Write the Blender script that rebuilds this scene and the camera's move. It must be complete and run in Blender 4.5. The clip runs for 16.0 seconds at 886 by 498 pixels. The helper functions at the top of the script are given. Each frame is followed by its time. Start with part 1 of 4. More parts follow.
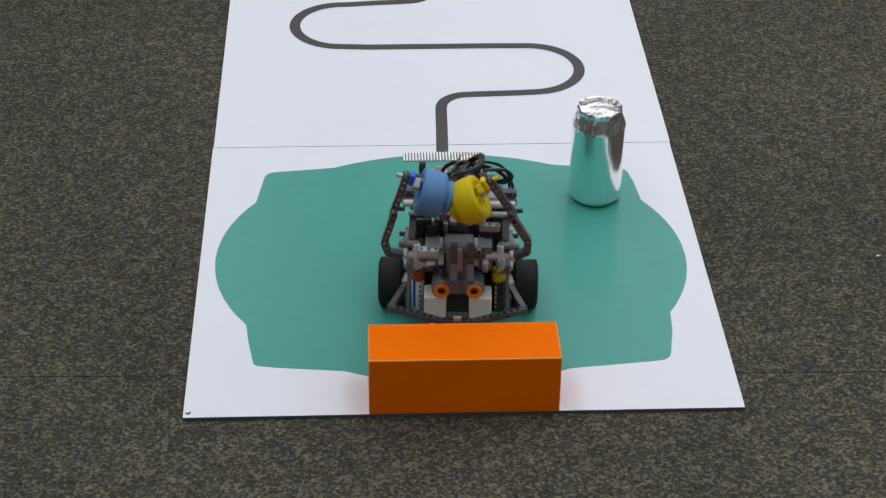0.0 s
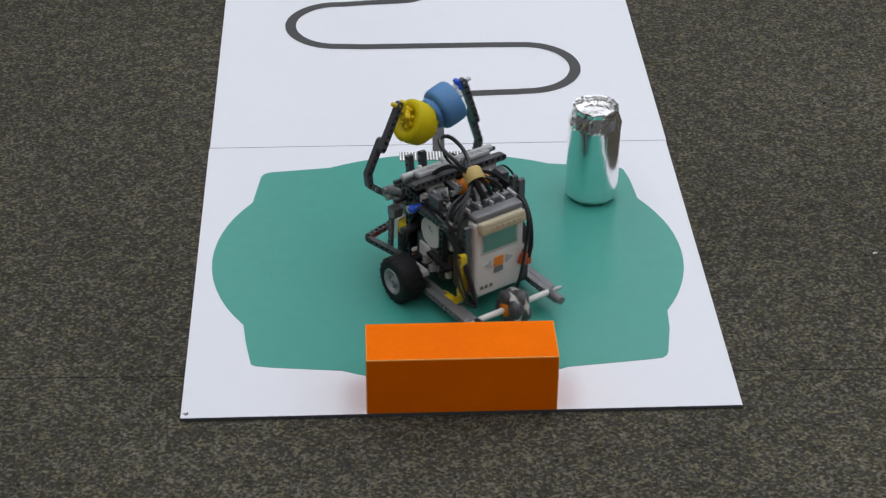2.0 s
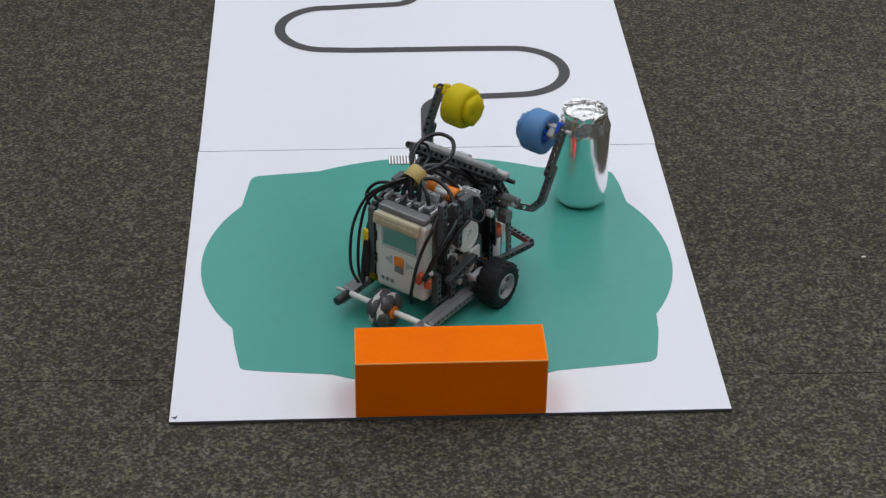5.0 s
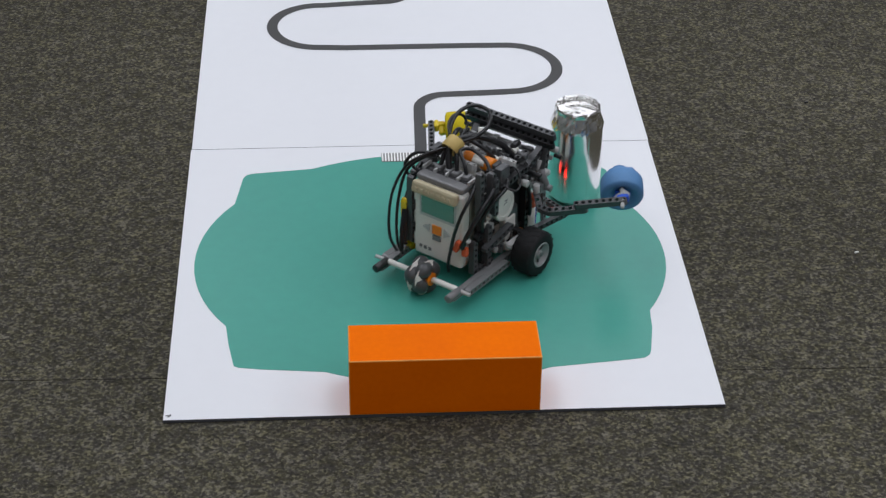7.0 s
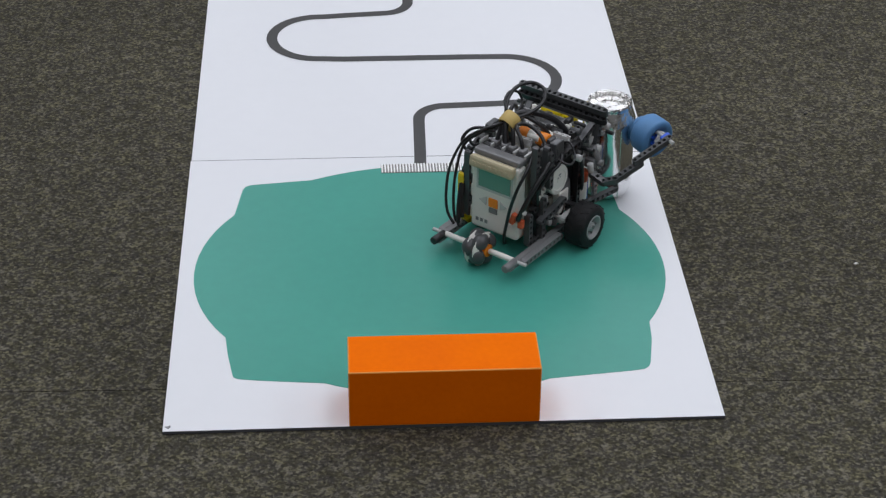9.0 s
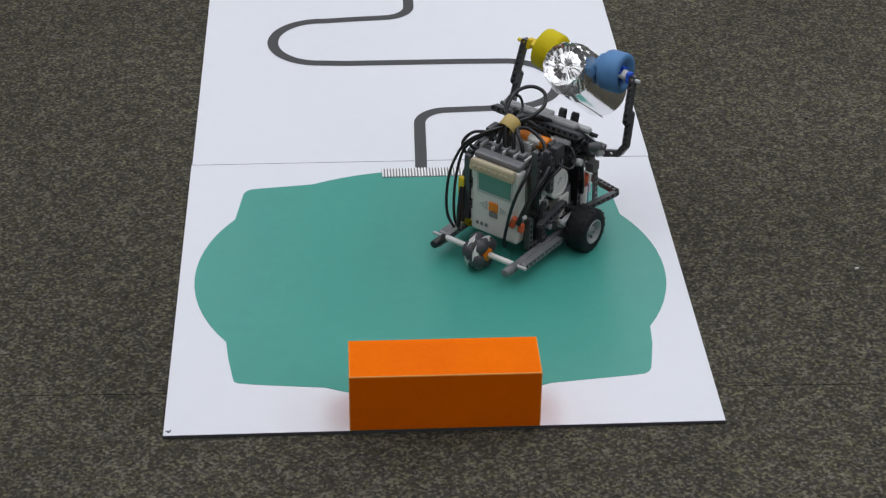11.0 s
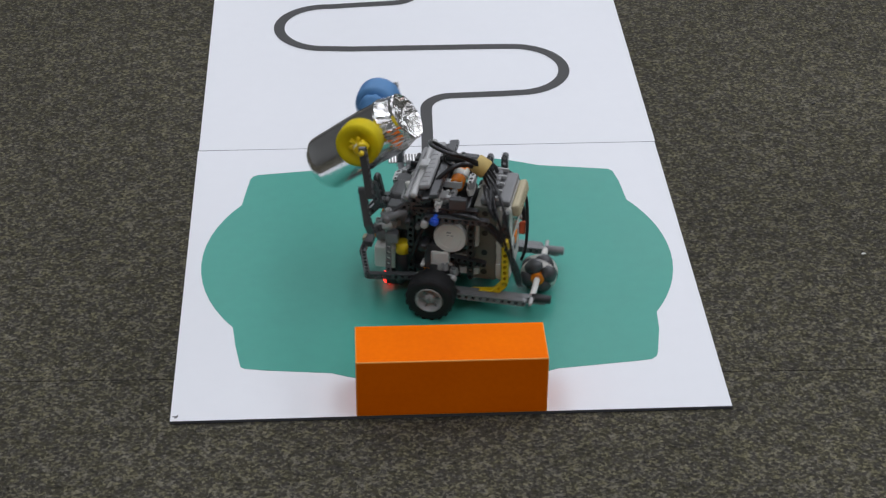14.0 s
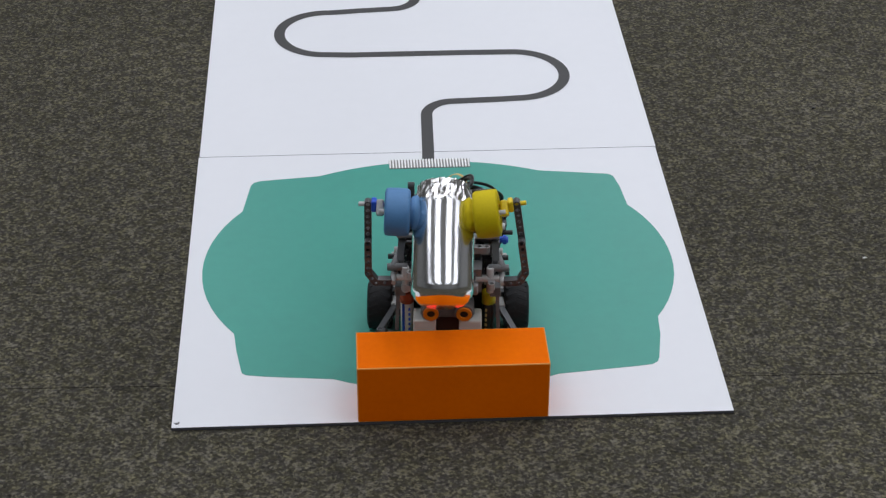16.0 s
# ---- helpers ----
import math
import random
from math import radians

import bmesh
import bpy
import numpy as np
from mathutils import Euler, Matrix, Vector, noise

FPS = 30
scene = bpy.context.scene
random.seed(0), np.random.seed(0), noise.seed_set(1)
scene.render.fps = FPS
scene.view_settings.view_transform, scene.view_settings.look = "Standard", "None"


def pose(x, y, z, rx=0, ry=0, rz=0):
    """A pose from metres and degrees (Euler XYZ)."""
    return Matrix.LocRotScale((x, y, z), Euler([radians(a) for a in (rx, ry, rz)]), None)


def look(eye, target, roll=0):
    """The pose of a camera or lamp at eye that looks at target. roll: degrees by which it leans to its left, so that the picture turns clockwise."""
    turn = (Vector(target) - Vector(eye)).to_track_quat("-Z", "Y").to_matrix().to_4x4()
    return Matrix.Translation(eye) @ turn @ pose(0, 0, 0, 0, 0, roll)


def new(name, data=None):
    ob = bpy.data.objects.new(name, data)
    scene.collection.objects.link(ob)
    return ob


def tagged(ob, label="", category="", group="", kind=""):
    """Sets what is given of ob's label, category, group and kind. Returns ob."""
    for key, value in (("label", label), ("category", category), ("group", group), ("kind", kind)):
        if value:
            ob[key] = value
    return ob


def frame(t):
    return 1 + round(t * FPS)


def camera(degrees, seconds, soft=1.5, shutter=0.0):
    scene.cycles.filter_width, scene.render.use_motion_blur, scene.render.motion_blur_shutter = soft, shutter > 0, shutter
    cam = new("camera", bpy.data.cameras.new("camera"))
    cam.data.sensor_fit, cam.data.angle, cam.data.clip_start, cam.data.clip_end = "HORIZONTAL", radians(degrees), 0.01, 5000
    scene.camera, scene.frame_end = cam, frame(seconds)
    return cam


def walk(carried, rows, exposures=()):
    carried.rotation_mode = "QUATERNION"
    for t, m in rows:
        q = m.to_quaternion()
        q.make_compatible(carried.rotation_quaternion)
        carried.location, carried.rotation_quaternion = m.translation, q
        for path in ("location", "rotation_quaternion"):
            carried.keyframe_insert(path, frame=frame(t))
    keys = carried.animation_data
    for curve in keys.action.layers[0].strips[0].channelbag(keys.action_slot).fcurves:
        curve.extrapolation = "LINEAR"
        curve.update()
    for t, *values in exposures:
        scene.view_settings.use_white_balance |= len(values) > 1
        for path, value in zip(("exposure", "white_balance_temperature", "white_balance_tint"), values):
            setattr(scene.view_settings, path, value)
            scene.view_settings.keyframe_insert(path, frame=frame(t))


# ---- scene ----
# Camera: seconds, tilt down, turn to the right, lean (degrees); it stands on one spot and only turns.
EYE = Vector((0.1919, -1.6139, 1.2593))
SIGHT = [
    (0.0, 33.046, 2.904, -0.703),
    (0.5, 33.077, 2.877, -0.704),
    (1.0, 33.175, 2.921, -0.611),
    (1.5, 33.163, 2.942, -0.630),
    (2.0, 33.066, 3.016, -0.471),
    (2.5, 33.081, 3.105, -0.420),
    (3.0, 33.130, 3.219, -0.510),
    (3.5, 33.083, 3.280, -0.609),
    (4.0, 32.954, 3.308, -0.644),
    (6.5, 32.999, 3.614, -0.697),
    (7.0, 33.040, 3.639, -0.602),
    (7.5, 33.024, 3.609, -0.706),
    (8.0, 32.857, 3.683, -0.698),
    (8.5, 32.726, 3.671, -0.602),
    (9.0, 32.703, 3.650, -0.620),
    (11.5, 32.559, 3.610, -0.676),
    (12.0, 32.568, 3.578, -0.771),
    (12.5, 32.654, 3.545, -0.532),
    (13.0, 32.830, 3.471, -0.377),
    (13.5, 32.967, 3.397, -0.455),
    (14.0, 33.004, 3.395, -0.500),
    (14.5, 32.899, 3.381, -0.374),
    (15.0, 32.912, 3.401, -0.303),
    (15.5, 32.901, 3.409, -0.353),
    (16.0, 32.837, 3.361, -0.280),
]


def aim(tilt, turn, lean):
    a, b = radians(tilt), radians(turn)
    way = Vector((math.sin(b) * math.cos(a), math.cos(b) * math.cos(a), -math.sin(a)))
    return look(EYE, EYE + way, -lean)


cam = camera(26, 16.0, soft=1.3, shutter=0.5)
walk(cam, [(t, aim(*angles)) for t, *angles in SIGHT])

# World and lamps: a hall lit by rows of ceiling lights.
world = bpy.data.worlds.new("hall_air")
scene.world = world
world.use_nodes = True
world.node_tree.nodes["Background"].inputs["Color"].default_value = (0.75, 0.85, 1.0, 1)
world.node_tree.nodes["Background"].inputs["Strength"].default_value = 0.05
scene.view_settings.exposure = 0.0
LAMP_WATTS = 13.5


def ceiling_lamp(x, y, share):
    data = bpy.data.lights.new("ceiling_lamp", "AREA")
    data.shape, data.size, data.size_y = "RECTANGLE", 0.8, 1.5
    data.energy, data.color = LAMP_WATTS * share, (0.875, 0.905, 1.0)
    new("ceiling_lamp", data).matrix_world = pose(x, y, 2.74)


# Four long rows, brightest over the course.
for lamp_x, row_share in ((-2.5, 0.5), (-0.65, 1.0), (1.25, 1.0), (3.1, 1.15)):
    for lamp_y, share in ((-3.0, 0.45), (-1.2, 0.82), (0.6, 1.25), (2.4, 1.15), (4.2, 0.9), (6.0, 0.9)):
        ceiling_lamp(lamp_x, lamp_y, share * row_share)


# ---- materials ----
def shader(name):
    m = bpy.data.materials.new(name)
    m.use_nodes = True
    tree = m.node_tree
    return m, tree, tree.nodes["Principled BSDF"]


def plain(name, colour, rough=0.45, metal=0.0, vary=0.12, scale=60.0, bump=0.02, specular=0.5):
    """Plastic, rubber, paint: a colour with fine and coarse variation, uneven gloss and light relief."""
    m, tree, bsdf = shader(name)
    nodes, links = tree.nodes, tree.links
    coord = nodes.new("ShaderNodeTexCoord")
    fine, coarse = nodes.new("ShaderNodeTexNoise"), nodes.new("ShaderNodeTexNoise")
    fine.inputs["Scale"].default_value, coarse.inputs["Scale"].default_value = scale * 12, scale
    fine.inputs["Detail"].default_value = 3
    mix = nodes.new("ShaderNodeMath")
    mix.operation = "MULTIPLY_ADD"
    mix.inputs[1].default_value = 0.5
    ramp = nodes.new("ShaderNodeValToRGB")
    ramp.color_ramp.elements[0].position, ramp.color_ramp.elements[1].position = 0.3, 1.1
    ramp.color_ramp.elements[0].color = (*[c * (1 - vary) for c in colour], 1)
    ramp.color_ramp.elements[1].color = (*[min(1, c * (1 + vary)) for c in colour], 1)
    half = nodes.new("ShaderNodeMath")
    half.operation, half.inputs[1].default_value = "MULTIPLY", 0.7
    for n in (fine, coarse):
        links.new(coord.outputs["Object"], n.inputs["Vector"])
    links.new(coarse.outputs["Fac"], half.inputs[0])
    links.new(fine.outputs["Fac"], mix.inputs[0])
    links.new(half.outputs[0], mix.inputs[2])
    links.new(mix.outputs[0], ramp.inputs["Fac"])
    links.new(ramp.outputs["Color"], bsdf.inputs["Base Color"])
    gloss = nodes.new("ShaderNodeMapRange")
    gloss.inputs["To Min"].default_value, gloss.inputs["To Max"].default_value = rough * 0.8, min(1, rough * 1.25)
    links.new(coarse.outputs["Fac"], gloss.inputs["Value"])
    links.new(gloss.outputs[0], bsdf.inputs["Roughness"])
    relief = nodes.new("ShaderNodeBump")
    relief.inputs["Strength"].default_value, relief.inputs["Distance"].default_value = bump, 0.001
    links.new(fine.outputs["Fac"], relief.inputs["Height"])
    links.new(relief.outputs["Normal"], bsdf.inputs["Normal"])
    bsdf.inputs["Metallic"].default_value = metal
    bsdf.inputs["Specular IOR Level"].default_value = specular
    return m


def glow(name, colour, strength):
    m, tree, bsdf = shader(name)
    bsdf.inputs["Base Color"].default_value = (*colour, 1)
    bsdf.inputs["Emission Color"].default_value = (*colour, 1)
    bsdf.inputs["Emission Strength"].default_value = strength
    return m


def carpet_material():
    """Grey-brown loop pile: fine tufts from near black to beige with odd brown and bluish flecks, broad worn patches."""
    m, tree, bsdf = shader("carpet")
    nodes, links = tree.nodes, tree.links
    coord = nodes.new("ShaderNodeTexCoord")
    tuft = nodes.new("ShaderNodeTexVoronoi")
    tuft.inputs["Scale"].default_value = 300
    speck, clump, worn, hue = (nodes.new("ShaderNodeTexNoise") for _ in range(4))
    for n, scale, detail in ((speck, 240, 4), (clump, 60, 5), (worn, 2.2, 6), (hue, 130, 3)):
        n.inputs["Scale"].default_value, n.inputs["Detail"].default_value = scale, detail
    clump.inputs["Roughness"].default_value = 0.7
    for n in (tuft, speck, clump, worn, hue):
        links.new(coord.outputs["Object"], n.inputs["Vector"])
    grey = nodes.new("ShaderNodeSeparateColor")
    links.new(tuft.outputs["Color"], grey.inputs["Color"])

    def mixed(a, b, share):
        n = nodes.new("ShaderNodeMix")
        n.data_type = "FLOAT"
        n.inputs["Factor"].default_value = share
        links.new(a, n.inputs["A"])
        links.new(b, n.inputs["B"])
        return n.outputs["Result"]

    height = mixed(mixed(grey.outputs[0], speck.outputs["Fac"], 0.66), clump.outputs["Fac"], 0.36)
    ramp = nodes.new("ShaderNodeValToRGB")
    stops = ramp.color_ramp.elements
    stops[0].position, stops[0].color = 0.25, (0.0135, 0.0130, 0.0108, 1)
    stops[1].position, stops[1].color = 0.76, (0.205, 0.190, 0.140, 1)
    mid = stops.new(0.5)
    mid.color = (0.0545, 0.0505, 0.0395, 1)
    links.new(height, ramp.inputs["Fac"])
    fleck = nodes.new("ShaderNodeValToRGB")
    fleck.color_ramp.elements[0].position, fleck.color_ramp.elements[0].color = 0.36, (1.05, 1.03, 0.84, 1)
    fleck.color_ramp.elements[1].position, fleck.color_ramp.elements[1].color = 0.64, (0.98, 0.97, 1.02, 1)
    links.new(hue.outputs["Fac"], fleck.inputs["Fac"])
    span = nodes.new("ShaderNodeMapRange")
    span.inputs["From Min"].default_value, span.inputs["From Max"].default_value = 0.3, 0.7
    span.inputs["To Min"].default_value, span.inputs["To Max"].default_value = 0.82, 1.18
    links.new(worn.outputs["Fac"], span.inputs["Value"])
    colour = ramp.outputs["Color"]
    for tint in (fleck.outputs["Color"], span.outputs[0]):
        n = nodes.new("ShaderNodeMix")
        n.data_type, n.blend_type = "RGBA", "MULTIPLY"
        n.inputs["Factor"].default_value = 1.0
        links.new(colour, n.inputs["A"])
        links.new(tint, n.inputs["B"])
        colour = n.outputs["Result"]
    links.new(colour, bsdf.inputs["Base Color"])
    bsdf.inputs["Roughness"].default_value = 0.95
    bsdf.inputs["Specular IOR Level"].default_value = 0.15
    relief = nodes.new("ShaderNodeBump")
    relief.inputs["Strength"].default_value, relief.inputs["Distance"].default_value = 0.5, 0.0015
    links.new(height, relief.inputs["Height"])
    links.new(relief.outputs["Normal"], bsdf.inputs["Normal"])
    return m


CARPET = carpet_material()
BOARD = plain("white_board", (0.78, 0.785, 0.80), 0.42, vary=0.02, scale=4, bump=0.01, specular=0.35)
GREEN = plain("green_print", (0.057, 0.325, 0.255), 0.36, vary=0.07, scale=5, bump=0.01, specular=0.35)
LINE = plain("dark_print", (0.048, 0.047, 0.046), 0.55, vary=0.12, scale=9, bump=0.01)
# Sides of the boards, coloured dark for the thin shadow along the edge.
SHADED_EDGE = plain("shaded_board_edge", (0.09, 0.09, 0.10), 0.8)
STRIP_BACK = plain("strip_backing", (0.22, 0.215, 0.2), 0.5)
SILVER_TAPE = plain("silver_tape", (0.95, 0.94, 0.91), 0.5, metal=0.75, vary=0.08, scale=40)
ORANGE = plain("orange_paint", (1.0, 0.168, 0.0), 0.6, vary=0.12, scale=14, bump=0.12, specular=0.04)
ORANGE_WORN = plain("worn_orange_edge", (0.95, 0.33, 0.05), 0.5, vary=0.2, scale=60, bump=0.1)
FOIL = plain("bare_foil", (0.91, 0.91, 0.91), 0.17, metal=1.0, vary=0.03, scale=12, bump=0.05)
CRUMPLED = plain("crumpled_foil", (0.88, 0.87, 0.85), 0.13, metal=1.0, vary=0.05, scale=60, bump=0.2)
# Unseen hall shell: the wall grey is kept dark to cut side fill.
WALL_PAINT = plain("wall_paint", (0.30, 0.30, 0.29), 0.8, vary=0.05, scale=2)
CEILING_PAINT = plain("ceiling_tile", (0.75, 0.75, 0.74), 0.9, vary=0.04, scale=3)

DARK_GREY = plain("dark_grey_plastic", (0.068, 0.070, 0.072), 0.3, vary=0.25, scale=40)
MID_GREY = plain("mid_grey_plastic", (0.18, 0.18, 0.18), 0.3, vary=0.2, scale=40)
LIGHT_GREY = plain("light_grey_plastic", (0.50, 0.50, 0.485), 0.22, vary=0.12, scale=40)
SHELL = plain("off_white_plastic", (0.74, 0.725, 0.67), 0.40, vary=0.05, scale=25)
TAUPE = plain("taupe_plastic", (0.17, 0.16, 0.13), 0.42, vary=0.15, scale=30)
STEEL_GREY = plain("steel_grey_plastic", (0.33, 0.33, 0.325), 0.32, vary=0.15, scale=40)
BLACK = plain("black_plastic", (0.020, 0.020, 0.021), 0.36, vary=0.3, scale=40)
RUBBER = plain("black_rubber", (0.013, 0.013, 0.0135), 0.62, vary=0.3, scale=50, bump=0.1, specular=0.3)
CABLE = plain("cable_sheath", (0.013, 0.013, 0.014), 0.3, vary=0.3, scale=40)
BLUE_RUBBER = plain("blue_rubber", (0.085, 0.225, 0.44), 0.55, vary=0.12, scale=30, bump=0.05)
YELLOW_RUBBER = plain("yellow_rubber", (0.60, 0.47, 0.004), 0.6, vary=0.12, scale=30, bump=0.05, specular=0.2)
BLUE = plain("blue_plastic", (0.02, 0.10, 0.62), 0.35)
YELLOW = plain("yellow_plastic", (0.76, 0.55, 0.01), 0.38)
ORANGE_PLASTIC = plain("orange_plastic", (0.85, 0.24, 0.01), 0.4)
RED_PLASTIC = plain("red_plastic", (0.62, 0.10, 0.03), 0.4)
BEIGE = plain("beige_bar", (0.46, 0.40, 0.26), 0.6, vary=0.15, scale=40, bump=0.15)
BAND = plain("rubber_band", (0.55, 0.40, 0.13), 0.6, vary=0.15)
SCREEN = plain("display_glass", (0.27, 0.29, 0.25), 0.14, metal=0.65, vary=0.03, specular=0.9)
RED_GLOW = glow("red_lamp", (1.0, 0.03, 0.02), 3.0)


# ---- mesh helpers; things of the robot are given in millimetres ----
def mm(p):
    return Vector(p) / 1000


def part(name, bm, materials, parent=None, label="", smooth=False):
    mesh = bpy.data.meshes.new(name)
    bm.to_mesh(mesh)
    bm.free()
    for m in materials if isinstance(materials, (list, tuple)) else (materials,):
        mesh.materials.append(m)
    if smooth:
        for poly in mesh.polygons:
            poly.use_smooth = True
    ob = new(name, mesh)
    if parent:
        ob.parent = parent
    return tagged(ob, label)


def frame_of(a, b, side=(0, 0, 1)):
    """Axes with z from a to b and x as near to side as can be."""
    z = (Vector(b) - Vector(a)).normalized()
    x = Vector(side) - z * Vector(side).dot(z)
    if x.length < 1e-5:
        x = z.orthogonal()
    x.normalize()
    m = Matrix((x, z.cross(x), z)).transposed().to_4x4()
    m.translation = Vector(a)
    return m


def add_box(bm, centre, size, turn=None, bevel=0.8, index=0):
    """A box in millimetres with small bevels."""
    made = bmesh.ops.create_cube(bm, size=1.0)["verts"]
    m = Matrix.Translation(mm(centre)) @ (turn or Matrix()) @ Matrix.Diagonal((*mm(size), 1))
    bmesh.ops.transform(bm, matrix=m, verts=made)
    edges = list({e for v in made for e in v.link_edges})
    faces = list({f for v in made for f in v.link_faces})
    if bevel:
        done = bmesh.ops.bevel(bm, geom=edges, offset=bevel / 1000, segments=2, affect="EDGES", profile=0.5)
        faces = list({f for f in faces if f.is_valid} | set(done["faces"]))
    for f in faces:
        f.material_index = index
    return bm


def add_lathe(bm, a, b, rings, seg=20, index=0, side=(0, 0, 1)):
    """A turned body on the axis from a to b (mm): rings of (share of the length, radius in mm)."""
    m, length = frame_of(mm(a), mm(b), side), (mm(b) - mm(a)).length
    loops = []
    for share, r in rings:
        if r <= 0:
            loops.append([bm.verts.new(m @ Vector((0, 0, share * length)))])
        else:
            loops.append([bm.verts.new(m @ Vector((r / 1000 * math.cos(k * math.tau / seg), r / 1000 * math.sin(k * math.tau / seg), share * length)))
                          for k in range(seg)])
    for p, q in zip(loops, loops[1:]):
        for k in range(seg):
            n = (k + 1) % seg
            if len(p) == 1 and len(q) == 1:
                continue
            if len(p) == 1:
                face = (p[0], q[n], q[k])
            elif len(q) == 1:
                face = (p[k], p[n], q[0])
            else:
                face = (p[k], p[n], q[n], q[k])
            bm.faces.new(face).material_index = index
    return bm


def add_rod(bm, a, b, r, seg=12, index=0):
    return add_lathe(bm, a, b, ((0, 0), (0, r * 0.85), (0.02, r), (0.98, r), (1, r * 0.85), (1, 0)), seg, index)


def add_beam(bm, a, b, side=(1, 0, 0), width=7.6, thick=7.6, index=0):
    """A studless beam with round ends from hole to hole; its round holes go right through along side."""
    m, length = frame_of(mm(a), mm(b), side), (mm(b) - mm(a)).length
    w, t = width / 2000, thick / 2000
    count = max(1, round(length / 0.008))
    h, q = length / count / 2, w * math.sqrt(0.5)
    for i in range(count + 1):
        at = length * i / count
        outer = [(w, 0), (w, h), (0, h), (-w, h), (-w, 0), (-w, -h), (0, -h), (w, -h)]
        rim = [0, 7, 3, 4]
        if i == count:
            outer[1:4] = [(q, q), (0, w), (-q, q)]
            rim += [1, 2]
        if i == 0:
            outer[5:8] = [(-q, -q), (0, -w), (q, -q)]
            rim += [5, 6]
        hole = [(0.0024 * math.cos(k * math.pi / 4), 0.0024 * math.sin(k * math.pi / 4)) for k in range(8)]
        point = lambda d, p: bm.verts.new(m @ Vector((d, p[0], at + p[1])))
        o0, o1, h0, h1 = ([point(d, p) for p in ring] for ring, d in ((outer, -t), (outer, t), (hole, -t), (hole, t)))
        for k in range(8):
            n = (k + 1) % 8
            faces = [(o1[k], o1[n], h1[n], h1[k]), (o0[n], o0[k], h0[k], h0[n]), (h0[k], h1[k], h1[n], h0[n])]
            if k in rim:
                faces.append((o0[k], o0[n], o1[n], o1[k]))
            for f in faces:
                bm.faces.new(f).material_index = index
    bmesh.ops.remove_doubles(bm, verts=bm.verts, dist=1e-6)
    return bm


def beam(a, b, parent, side=(1, 0, 0), colour=None, name="beam", width=7.6, thick=7.6, label=""):
    return part(name, add_beam(bmesh.new(), a, b, side, width, thick), colour or DARK_GREY, parent, label)


def block(centre, size, parent, colour, name="block", turn=None, bevel=0.8, label=""):
    return part(name, add_box(bmesh.new(), centre, size, turn, bevel), colour, parent, label)


def rod(a, b, r, parent, colour, name="axle", seg=14, label=""):
    return part(name, add_rod(bmesh.new(), a, b, r, seg), colour, parent, label, smooth=True)


def tube(points, r, parent, name="cable", colour=None, label=""):
    """A smooth cable through the points (mm), swept by hand into a mesh."""
    pts = [mm(p) for p in points]
    path = []
    for k in range(len(pts) - 1):
        p0, p1, p2, p3 = pts[max(k - 1, 0)], pts[k], pts[k + 1], pts[min(k + 2, len(pts) - 1)]
        for j in range(6):
            s = j / 6
            path.append(0.5 * (2 * p1 + (p2 - p0) * s + (2 * p0 - 5 * p1 + 4 * p2 - p3) * s * s + (3 * p1 - p0 - 3 * p2 + p3) * s ** 3))
    path.append(pts[-1])
    bm, loops, normal = bmesh.new(), [], Vector((0.3, 0.2, 1))
    for k, p in enumerate(path):
        way = (path[min(k + 1, len(path) - 1)] - path[max(k - 1, 0)]).normalized()
        normal = (normal - way * normal.dot(way)).normalized()
        other = way.cross(normal)
        loops.append([bm.verts.new(p + r / 1000 * (normal * math.cos(j * math.tau / 8) + other * math.sin(j * math.tau / 8))) for j in range(8)])
    for p, q in zip(loops, loops[1:]):
        for j in range(8):
            bm.faces.new((p[j], p[(j + 1) % 8], q[(j + 1) % 8], q[j]))
    bm.faces.new(loops[0][::-1]), bm.faces.new(loops[-1])
    return part(name, bm, colour or CABLE, parent, label, smooth=True)


def group_root(name, label, category, where=None):
    ob = new(name)
    ob.empty_display_size = 0.02
    if where:
        ob.matrix_world = where
    return tagged(ob, label, category)


# ---- hall ----
FLOOR_Z = -0.0042


